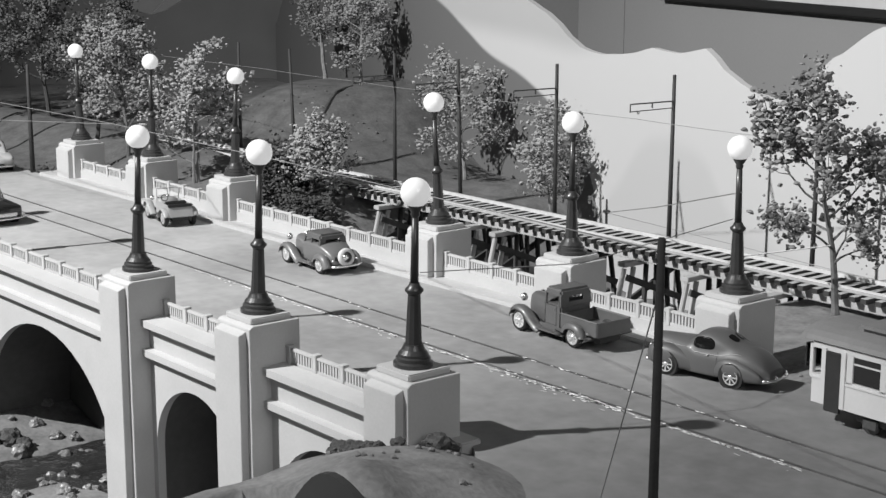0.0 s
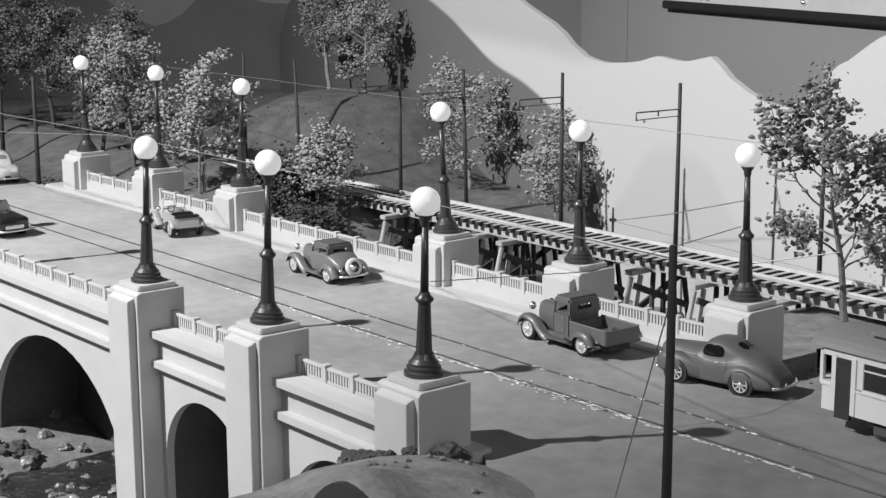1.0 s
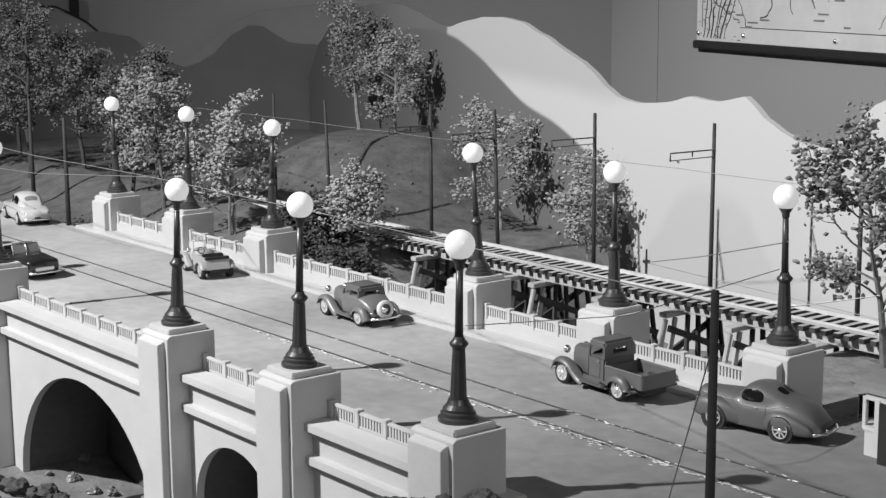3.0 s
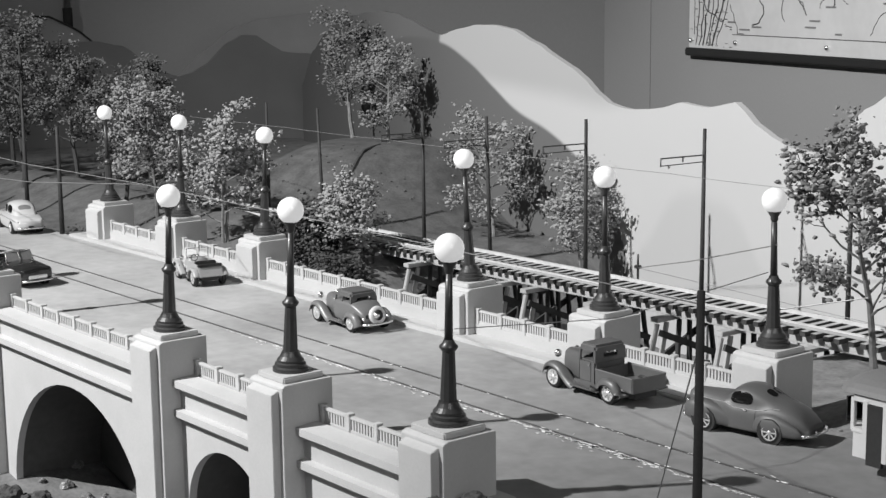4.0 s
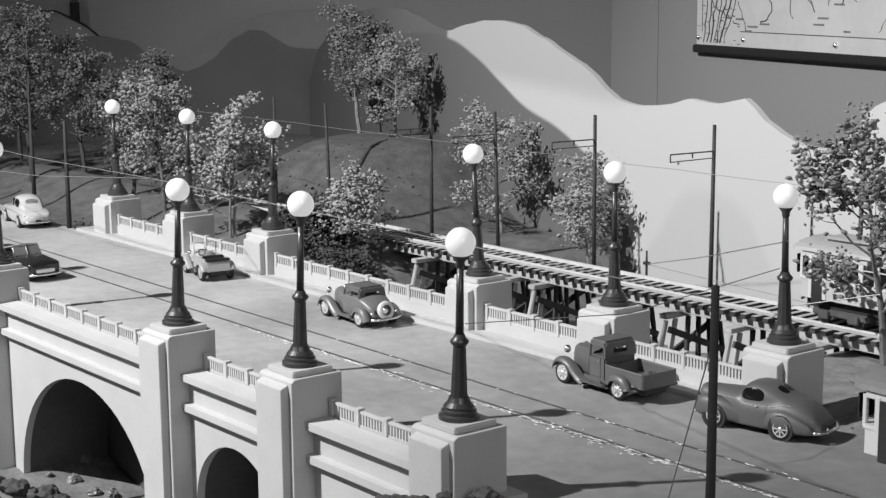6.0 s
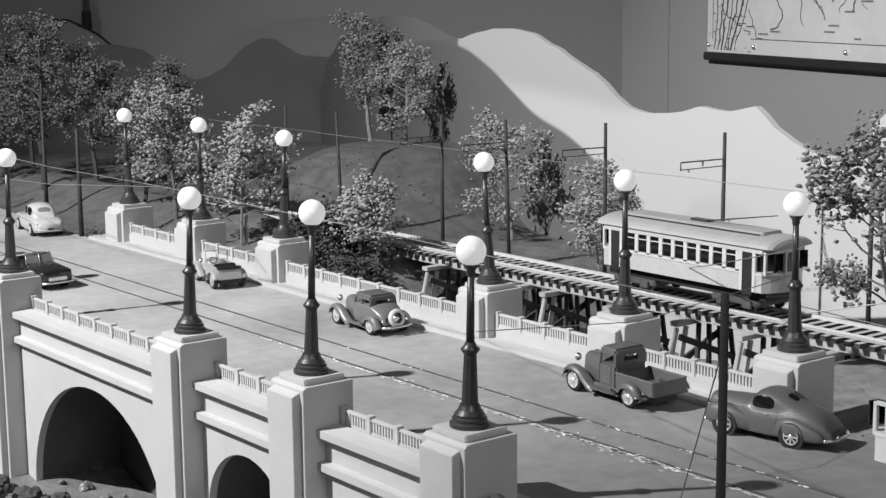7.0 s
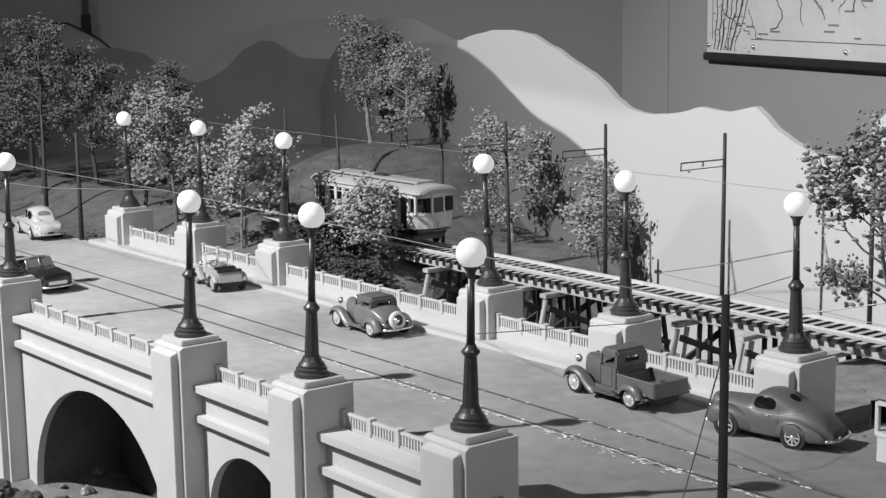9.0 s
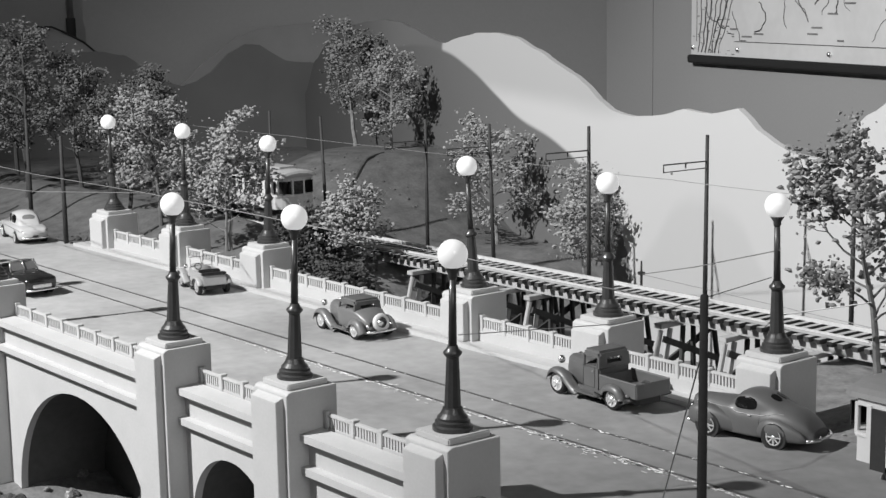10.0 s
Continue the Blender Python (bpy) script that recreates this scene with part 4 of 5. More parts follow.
def add_wheel(car, x, y, r, w, rimmat=ALLOY, name="wheel"):
    side = 1 if y > 0 else -1
    prof = [(r * 0.68, -w), (r * 0.92, -w), (r, -w * 0.55), (r, w * 0.55), (r * 0.92, w), (r * 0.68, w)]
    turn = pose(x, y, r, -90 * side, 0, 0)
    wh = part(name, lathe(prof, 24, cap=False), RUBBER, car, "black rubber tyre", smooth=True)
    wh.matrix_basis = turn
    rim = lathe([(r * 0.70, -w * .7), (r * 0.74, w * 0.95), (r * 0.66, w * 1.08), (r * 0.56, w * 0.70), (r * 0.24, w * 0.75), (r * 0.16, w * 1.15), (r * 0.02, w * 1.2)], 20)
    part("rim", rim, rimmat, wh, "chrome wheel rim", smooth=True)
    bm = bmesh.new()
    for k in range(8):
        box(bm, r * 0.16, r * 0.62, -r * 0.06, r * 0.06, w * 0.66, w * 0.98, 0, pose(0, 0, 0, 0, 0, 45 * k))
    part("spoke_ring", bm, rimmat, wh)
    return wh


def headlights(car, x, y, z, r):
    for s in (-1, 1):
        part("headlight", ball(r, 16, 10, 0, (0.8, 1, 1)), CHROME, car, "chrome headlight", smooth=True, loc=(x, s * y, z))


def bumper(car, x, w, z, bend=0.002):
    bm = bmesh.new()
    tube(bm, [(x - math.copysign(bend, x) * 1.6, -w, z), (x - math.copysign(bend, x) * .3, -w * .6, z), (x, 0, z), (x - math.copysign(bend, x) * .3, w * .6, z), (x - math.copysign(bend, x) * 1.6, w, z)], 0.0011, 8)
    bmesh.ops.scale(bm, vec=(1, 1, 1.0), verts=bm.verts[:])
    part("bumper", bm, CHROME, car, "chrome bumper", smooth=True)


def spline(a, b, c, d, t):
    return 0.5 * (2 * b + (c - a) * t + (2 * a - 5 * b + 4 * c - d) * t * t + (3 * b - a - 3 * c + d) * t ** 3)


class Skin:
    """A smooth body skin through cross sections (x, [(y, z) from the sill to the roof's middle]), mirrored in y."""

    def __init__(self, sections):
        self.rows = []
        for x, half in sections:
            near = [Vector((x, -y, z)) for y, z in half]
            self.rows.append(near + [Vector((v.x, -v.y, v.z)) for v in near[-2::-1]])
        self.ns, self.np = len(self.rows), len(self.rows[0])

    def along(self, row, p):
        i = max(0, min(self.np - 2, int(p)))
        g = [row[max(0, min(self.np - 1, i + k))] for k in (-1, 0, 1, 2)]
        return spline(*g, p - i)

    def at(self, u, p):
        i = max(0, min(self.ns - 2, int(u)))
        g = [self.along(self.rows[max(0, min(self.ns - 1, i + k))], p) for k in (-1, 0, 1, 2)]
        return spline(*g, u - i)

    def out(self, u, p, d):
        e = 0.05
        n = (self.at(u + e, p) - self.at(u - e, p)).cross(self.at(u, p + e) - self.at(u, p - e)).normalized()
        q = self.at(u, p)
        mid = Vector((q.x, 0, 0.012))
        return q + n * (d if n.dot(q - mid) > 0 else -d)

    def mesh(self, nu=44, npt=34):
        bm = bmesh.new()
        grid = [[bm.verts.new(self.at(i / nu * (self.ns - 1), j / npt * (self.np - 1))) for j in range(npt + 1)] for i in range(nu + 1)]
        for i in range(nu):
            for j in range(npt):
                bm.faces.new((grid[i][j], grid[i + 1][j], grid[i + 1][j + 1], grid[i][j + 1]))
        bm.faces.new(grid[0])
        bm.faces.new(grid[-1][::-1])
        for i in range(nu):
            bm.faces.new((grid[i][0], grid[i][npt], grid[i + 1][npt], grid[i + 1][0]))
        bmesh.ops.recalc_face_normals(bm, faces=bm.faces[:])
        return bm

    def patch(self, u0, u1, p0, p1, d=0.0002, power=3.2, slant=0.0):
        """A rounded pane lying on the skin."""
        bm = bmesh.new()
        uc, pc, uh, ph = (u0 + u1) / 2, (p0 + p1) / 2, (u1 - u0) / 2, (p1 - p0) / 2
        rings = []
        for r in (0.02, 0.4, 0.75, 1.0):
            ring = []
            for k in range(28):
                a = 2 * math.pi * k / 28
                c, q = math.cos(a), math.sin(a)
                cc, qq = math.copysign(abs(c) ** (2 / power), c) * r, math.copysign(abs(q) ** (2 / power), q) * r
                ring.append(bm.verts.new(self.out(uc + uh * cc + slant * qq, pc + ph * qq, d)))
            rings.append(ring)
        bm.faces.new(rings[0])
        for a, b in zip(rings, rings[1:]):
            for k in range(28):
                bm.faces.new((a[k], b[k], b[(k + 1) % 28], a[(k + 1) % 28]))
        bmesh.ops.recalc_face_normals(bm, faces=bm.faces[:])
        return bm

    def strip(self, pts, r, d=0.0002):
        bm = bmesh.new()
        fine = []
        for (ua, pa), (ub, pb) in zip(pts, pts[1:]):
            fine += [(ua + (ub - ua) * k / 6, pa + (pb - pa) * k / 6) for k in range(6)]
        return tube(bm, [self.out(u, p, d) for u, p in fine + [pts[-1]]], r, 5)


def wing(path, y, w, crown=0.0028, thick=0.0009):
    """A pressed mudguard swept along (x, z) points, rounded across, with its edges turned down."""
    bm = bmesh.new()
    n, m = (len(path) - 1) * 4, 8
    top = []
    for i in range(n + 1):
        t = i / 4
        k = min(len(path) - 2, int(t))
        g = [Vector(path[max(0, min(len(path) - 1, k + j))]) for j in (-1, 0, 1, 2)]
        p = spline(*g, t - k)
        q = spline(*g, t - k + 0.05) - spline(*g, t - k - 0.05)
        nrm = Vector((-q.y, q.x)).normalized()
        if nrm.y < 0 and abs(nrm.y) > 0.3:
            nrm = -nrm
        row = []
        for j in range(m + 1):
            a = j / m * 2 - 1
            row.append(Vector((p.x, y + a * w, p.y)) - Vector((nrm.x, 0, nrm.y)) * crown * abs(a) ** 3)
        top.append([bm.verts.new(v) for v in row] + [bm.verts.new(v - Vector((nrm.x, 0, nrm.y)) * thick) for v in row[::-1]])
    L = len(top[0])
    for a, b in zip(top, top[1:]):
        for k in range(L):
            bm.faces.new((a[k], b[k], b[(k + 1) % L], a[(k + 1) % L]))
    bm.faces.new(top[0])
    bm.faces.new(top[-1][::-1])
    bmesh.ops.recalc_face_normals(bm, faces=bm.faces[:])
    return bm


def cabin(car, paint, label, x0, x1, w, zb, zt, post, rear_w, rear_z, taper=0.9, split=None):
    """Open window frames under a domed roof: roof, posts and a back panel round its window hole."""
    zr, bits = zt - 0.0042, []

    def bit(name, *size):
        bits.append((name, one_box(*size)))

    bm = one_box(x0, x1 + 0.0001, -w, w, zr, zt)
    bmesh.ops.bevel(bm, geom=[e for e in bm.edges if max(v.co.z for v in e.verts) > zt - 1e-6], offset=0.0016, segments=3, affect="EDGES", clamp_overlap=True)
    bits.append(("roof", bm))
    for s in (-1, 1):
        y0, y1 = sorted((s * w, s * (w - 0.0016)))
        bit("windscreen_post", x1 - post, x1, y0, y1, zb - 0.001, zr + 0.0012, 0.0004)
        bit("rear_post", x0 + 0.0015, x0 + post * 1.5, y0, y1, zb - 0.001, zr + 0.0012, 0.0003)
        if split is not None:
            bit("door_post", split - 0.0008, split + 0.0008, y0, y1, zb - 0.001, zr + 0.001, 0.0002)
    bm = bmesh.new()
    hole = [(-rear_w, rear_z[0]), (rear_w, rear_z[0]), (rear_w, rear_z[1]), (-rear_w, rear_z[1])]
    edge = [(-w, zb - 0.001), (w, zb - 0.001), (w, zr + 0.001), (-w, zr + 0.001)]
    rows = [[bm.verts.new((x, y, z)) for y, z in ring] for x in (x0, x0 + 0.0014) for ring in (edge, hole)]
    for i in range(4):
        j = (i + 1) % 4
        for a, b in ((0, 1), (2, 3), (0, 2), (1, 3)):
            bm.faces.new((rows[a][i], rows[a][j], rows[b][j], rows[b][i]))
    bmesh.ops.recalc_face_normals(bm, faces=bm.faces[:])
    bits.append(("back_panel", bm))
    for name, bm in bits:
        for v in bm.verts:
            k = (v.co.z - zb) / (zt - zb)
            v.co.y *= 1 - (1 - taper) * max(0, k)
            v.co.x = (x0 + x1) / 2 + (v.co.x - (x0 + x1) / 2) * (1 - 0.06 * max(0, k))
            if k > 0.8:
                v.co.z += 0.0012 * (1 - (v.co.y / w) ** 2) * (1 - ((v.co.x - (x0 + x1) / 2) / (x1 - x0) * 2) ** 2 * 0.7)
        part(name, bm, paint, car, label if name == "roof" else "")


def wheel_well(car, x, y, r, w):
    # a solid dark disc stands for the shade inside the wheel opening
    bm = lathe([(r * 0.3, -w), (r, -w), (r, w), (r * 0.3, w)], 22)
    bmesh.ops.rotate(bm, cent=(0, 0, 0), matrix=Matrix.Rotation(math.pi / 2, 3, "X"), verts=bm.verts[:])
    part("wheel_well", bm, INNER, car, "dark disc for the shaded wheel opening", loc=(x, y, r * 0.86))


def build_pickup(m):
    P = mat("satin dark grey car paint", 0.155, 0.42, var=0.10, scale=60, coat=0.15)
    c = thing("pickup_truck", "dark grey vintage pickup truck with open bed", "truck", "", m)
    hood = Skin([(x, [(w * 0.92, .0085), (w, .0130), (w * 0.98, .0190), (w * 0.78, z - .0022), (w * 0.42, z - .0005), (0, z)]) for x, w, z in ((.0315, .0052, .0255), (.0300, .0064, .0262), (.0220, .0080, .0268), (.0120, .0106, .0274), (.0060, .0128, .0276), (.0045, .0132, .0276))])
    part("hood", hood.mesh(24, 26), P, c, smooth=True)
    part("cab_body", one_box(-0.0108, 0.0066, -0.0140, 0.0140, 0.0080, 0.0250, 0.0012), P, c)
    cabin(c, P, "", -0.0108, 0.0066, 0.0140, 0.0250, 0.0360, 0.0018, 0.0064, (0.0272, 0.0310), 0.96)
    part("seat", one_box(-0.0085, -0.0055, -0.0115, 0.0115, 0.024, 0.0285, 0.001), INNER, c, "dark seat back")
    for s in (-1, 1):
        bm = bmesh.new()
        y = s * 0.0142
        tube(bm, [(0.0055, y, 0.0105), (0.0055, y, 0.0245), (-0.0062, y, 0.0245), (-0.0062, y, 0.0105), (0.0055, y, 0.0105)], 0.00016, 4)
        part("door_seam", bm, INNER, c)
        part("door_handle", one_box(-0.0050, -0.0030, y - 0.0005, y + 0.0005, 0.0212, 0.0218, 0.0002), CHROME, c, "chrome door handle")
    bm = bmesh.new()
    box(bm, -0.0482, -0.0122, -0.0140, 0.0140, 0.0118, 0.0128)
    for s in (-1, 1):
        box(bm, -0.0485, -0.0120, s * 0.0146 - .0007, s * 0.0146 + .0007, 0.0105, 0.0203, .0002)
        tube(bm, [(-0.0490, s * 0.0148, 0.0204), (-0.0120, s * 0.0148, 0.0204)], 0.0008, 6)
    box(bm, -0.0132, -0.0120, -0.0145, 0.0145, 0.0105, 0.0203, .0002)
    part("cargo_bed", bm, P, c)
    bm = one_box(-0.0496, -0.0484, -0.0150, 0.0150, 0.0105, 0.0206, .0003)
    part("tailgate", bm, P, c)
    for s in (-1, 1):
        part("front_wing", wing([(.0415, .0100), (.0395, .0146), (.0350, .0178), (.0290, .0182), (.0225, .0160), (.0165, .0115), (.0115, .0078), (.0070, .0064)], s * 0.0148, 0.0048), P, c, smooth=True)
        part("rear_wing", wing([(-.0170, .0062), (-.0180, .0112), (-.0215, .0158), (-.0284, .0176), (-.0350, .0160), (-.0392, .0112), (-.0408, .0066)], s * 0.0178, 0.0036, 0.0034), P, c, smooth=True)
        part("running_board", one_box(-0.019, 0.010, s * 0.0165 - .0030, s * 0.0165 + .0030, 0.0056, 0.0066, .0003), P, c)
        part("splash_apron", one_box(-0.016, 0.012, s * 0.0132 - .0006, s * 0.0132 + .0006, 0.0060, 0.0095, .0002), P, c)
        part("tail_light", ball(0.0010, 10, 8), CHROME, c, "small chrome tail light", loc=(-0.0420, s * 0.0175, .0125))
    part("chassis", one_box(-0.046, 0.038, -0.0100, 0.0100, 0.0050, 0.0100, .0005), INNER, c)
    part("grille", one_box(0.0312, 0.0322, -0.0046, 0.0046, .0095, .0240, .0006), CHROME, c, "chrome grille")
    headlights(c, 0.0345, 0.0088, 0.0222, 0.0029)
    bumper(c, 0.0435, 0.0145, 0.0078)
    for x in (0.0284, -0.0284):
        for s in (-1, 1):
            add_wheel(c, x, s * 0.0160, 0.0078, 0.0029)
    return c


def build_fat_coupe(m):
    P = mat("glossy grey car paint", 0.15, 0.5, var=0.06, scale=60, coat=0.12)
    c = thing("coupe_car", "glossy grey streamlined coupe with rounded tail", "car", "", m)
    k = Skin([
        (.0415, [(.0030, .0085), (.0042, .0120), (.0042, .0160), (.0034, .0190), (.0018, .0203), (0, .0208)]),
        (.0390, [(.0060, .0065), (.0076, .0120), (.0076, .0172), (.0062, .0205), (.0034, .0222), (0, .0228)]),
        (.0260, [(.0095, .0050), (.0108, .0110), (.0106, .0168), (.0086, .0208), (.0046, .0230), (0, .0237)]),
        (.0140, [(.0132, .0045), (.0142, .0110), (.0140, .0172), (.0116, .0212), (.0064, .0235), (0, .0243)]),
        (.0095, [(.0144, .0045), (.0152, .0110), (.0149, .0176), (.0128, .0216), (.0076, .0240), (0, .0249)]),
        (.0040, [(.0150, .0045), (.0158, .0110), (.0157, .0160), (.0140, .0204), (.0113, .0280), (0, .0304)]),
        (-.0040, [(.0152, .0045), (.0160, .0110), (.0159, .0160), (.0143, .0205), (.0119, .0292), (0, .0318)]),
        (-.0130, [(.0150, .0045), (.0159, .0110), (.0158, .0160), (.0141, .0204), (.0111, .0272), (0, .0304)]),
        (-.0230, [(.0144, .0045), (.0152, .0110), (.0149, .0176), (.0126, .0212), (.0086, .0240), (0, .0258)]),
        (-.0330, [(.0132, .0050), (.0140, .0105), (.0137, .0160), (.0116, .0192), (.0074, .0212), (0, .0222)]),
        (-.0410, [(.0112, .0055), (.0118, .0095), (.0115, .0132), (.0096, .0154), (.0060, .0166), (0, .0172)]),
        (-.0460, [(.0080, .0062), (.0084, .0084), (.0080, .0104), (.0066, .0116), (.0040, .0123), (0, .0126)])])
    part("body", k.mesh(66, 40), P, c, smooth=True)
    side = ((3.06, 3.90), (6.10, 6.94))
    for p0, p1 in side:
        part("window", k.patch(4.62, 6.60, p0, p1, 0.0002, 3.2), GLASS, c, "dark glass side window")
        part("window", k.patch(7.10, 7.75, *((4.44, 4.94) if p0 < 5 else (5.06, 5.56)), 0.0002, 2.6), GLASS, c, "dark glass split rear window")
        part("windscreen", k.patch(4.15, 4.85, *((4.10, 4.92) if p0 < 5 else (5.08, 5.90)), 0.0002, 3.0), GLASS, c, "dark glass windscreen")
    for s, a in ((-1, 2.55), (1, 7.45)):
        part("trim_strip", k.strip([(1.2, a), (4, a), (6, a), (7.5, a + s * -0.1), (8.4, a + s * -0.45)], 0.00018), mat("dull trim metal", 0.5, 0.5, var=0.1), c, "thin pale side strip")
        bm = shell(bmesh.new(), [(0.0395, .0016, .008, .0140), (0.0375, .0042, .0062, .0172), (0.0320, .0056, .0045, .0193), (0.0235, .0060, .0042, .0196), (0.0150, .0046, .0044, .0172), (0.0075, .0026, .0046, .0135), (0.0020, .0008, .0050, .0095)], 20, 2.5)
        bmesh.ops.translate(bm, vec=(0, s * 0.0130, 0), verts=bm.verts[:])
        part("front_fender", bm, P, c, smooth=True)
        bm = shell(bmesh.new(), [(-0.0090, .0006, .006, .0100), (-0.0125, .0030, .0048, .0148), (-0.0185, .0046, .0044, .0178), (-0.0250, .0048, .0044, .0180), (-0.0330, .0040, .0046, .0152), (-0.0400, .0026, .0052, .0118), (-0.0440, .0008, .0060, .0085)], 20, 2.5)
        bmesh.ops.translate(bm, vec=(0, s * 0.0140, 0), verts=bm.verts[:])
        part("rear_fender", bm, P, c, smooth=True)
        for x in (.0235, -.0235):
            wheel_well(c, x, s * 0.0146, 0.0086, 0.0036)
        part("tail_light", ball(0.0012, 10, 8, 0, (0.7, 0.8, 1.3)), mat("dark tail lens", 0.03, 0.2), c, "dark tail light lens", loc=(-0.0412, s * 0.0098, .0120))
        part("bumper_guard", one_box(-0.0492, -0.0482, s * 0.0055 - .0006, s * 0.0055 + .0006, .0060, .0098, .0003), CHROME, c, "chrome bumper guard")
        part("door_handle", one_box(-0.0062, -0.0040, s * 0.0160 - .0005, s * 0.0160 + .0005, .0176, .0181, .0002), CHROME, c, "chrome door handle")
        bm = k.strip([(6.9, 0.6 if s < 0 else 9.4), (6.9, 3.0 if s < 0 else 7.0)], 0.00016, 0.0)
        part("door_seam", bm, INNER, c)
    part("boot_handle", one_box(-.0432, -.0420, -.0012, .0012, .0118, .0142, .0004), CHROME, c, "chrome boot handle")
    part("plate_lamp", ball(0.0012, 10, 8), CHROME, c, "small chrome lamp", loc=(-0.0395, 0, .0162))
    headlights(c, 0.0375, 0.0120, 0.0158, 0.0024)
    bumper(c, -0.0490, 0.0150, 0.0074, 0.003)
    bumper(c, 0.0440, 0.0140, 0.0070, 0.003)
    for x in (0.0235, -0.0235):
        for s in (-1, 1):
            add_wheel(c, x, s * 0.0158, 0.0073, 0.0026)
    return c


def build_old_coupe(m):
    P = mat("satin mid grey car paint", 0.235, 0.40, var=0.08, scale=60, coat=0.3)
    D = mat("dark roof leatherette", 0.16, 0.6, var=0.2)
    c = thing("coupe_car", "grey vintage coupe with spare wheel on its tail", "car", "", m)
    hood = Skin([(x, [(w * 0.92, .0080), (w, .0125), (w * 0.98, .0180), (w * 0.78, z - .0020), (w * 0.42, z - .0005), (0, z)]) for x, w, z in ((.0305, .0048, .0222), (.0290, .0060, .0232), (.0200, .0078, .0238), (.0100, .0106, .0243), (.0060, .0122, .0245), (.0045, .0126, .0245))])
    part("hood", hood.mesh(24, 26), P, c, smooth=True)
    k = Skin([
        (.0060, [(.0112, .0070), (.0122, .0120), (.0122, .0175), (.0116, .0215), (.0066, .0232), (0, .0236)]),
        (.0030, [(.0124, .0070), (.0134, .0120), (.0135, .0178), (.0128, .0219), (.0070, .0235), (0, .0238)]),
        (-.0100, [(.0128, .0070), (.0139, .0120), (.0140, .0180), (.0132, .0222), (.0074, .0236), (0, .0240)]),
        (-.0210, [(.0126, .0070), (.0137, .0120), (.0137, .0178), (.0128, .0218), (.0072, .0234), (0, .0240)]),
        (-.0280, [(.0118, .0075), (.0128, .0118), (.0127, .0165), (.0114, .0196), (.0066, .0214), (0, .0221)]),
        (-.0345, [(.0106, .0080), (.0112, .0112), (.0110, .0142), (.0098, .0162), (.0058, .0176), (0, .0182)]),
        (-.0375, [(.0090, .0085), (.0094, .0102), (.0092, .0118), (.0080, .0130), (.0048, .0138), (0, .0142)])])
    part("body", k.mesh(40, 34), P, c, smooth=True)
    cabin(c, D, "dark fabric roof", -0.0215, 0.0040, 0.0130, 0.0226, 0.0308, 0.0016, 0.0070, (0.0238, 0.0262), 0.90, -0.0075)
    part("seat", one_box(-0.0120, -0.0090, -0.0105, 0.0105, 0.0215, 0.0262, 0.001), INNER, c, "dark seat back")
    for s in (-1, 1):
        part("front_wing", wing([(.0400, .0085), (.0380, .0132), (.0335, .0165), (.0268, .0172), (.0205, .0148), (.0150, .0105), (.0100, .0070), (.0060, .0058)], s * 0.0140, 0.0044), P, c, smooth=True)
        part("rear_wing", wing([(-.0150, .0060), (-.0162, .0105), (-.0198, .0150), (-.0265, .0168), (-.0330, .0150), (-.0372, .0105), (-.0392, .0066)], s * 0.0150, 0.0040, 0.0034), P, c, smooth=True)
        part("running_board", one_box(-0.016, 0.009, s * 0.0155 - .0028, s * 0.0155 + .0028, 0.0052, 0.0062, .0003), P, c)
        part("tail_light", ball(0.0012, 10, 8), CHROME, c, "small chrome tail light", loc=(-0.0385, s * 0.0115, .0120))
    part("chassis", one_box(-0.037, 0.034, -0.0100, 0.0100, 0.0045, 0.0090, .0005), INNER, c)
    part("grille", one_box(0.0302, 0.0312, -0.0042, 0.0042, .0090, .0212, .0006), CHROME, c, "chrome grille")
    part("luggage_rack", one_box(-0.0392, -0.0378, 0.0040, 0.0090, .0118, .0150, .0004), INNER, c, "dark tail plate")
    headlights(c, 0.0340, 0.0085, 0.0205, 0.0027)
    bumper(c, -0.0445, 0.0140, 0.0078)
    bumper(c, 0.0425, 0.0135, 0.0078)
    sp = part("spare_wheel", lathe([(.0044, -.0020), (.0070, -.0020), (.0076, 0), (.0070, .0020), (.0044, .0020)], 24, cap=False), mat("whitewall tyre", 0.95, 0.6, var=0.06), c, "pale spare wheel with chrome hub", smooth=True)
    sp.matrix_basis = pose(-0.0412, 0, 0.0146, 0, -80, 0)
    part("rim", lathe([(.0048, -.001), (.0046, .0012), (.0020, .0004), (.0014, .0020), (.0002, .0022)], 18), CHROME, sp, "chrome hub", smooth=True)
    for x in (0.0265, -0.0265):
        for s in (-1, 1):
            add_wheel(c, x, s * 0.0150, 0.0076, 0.0025)
    return c


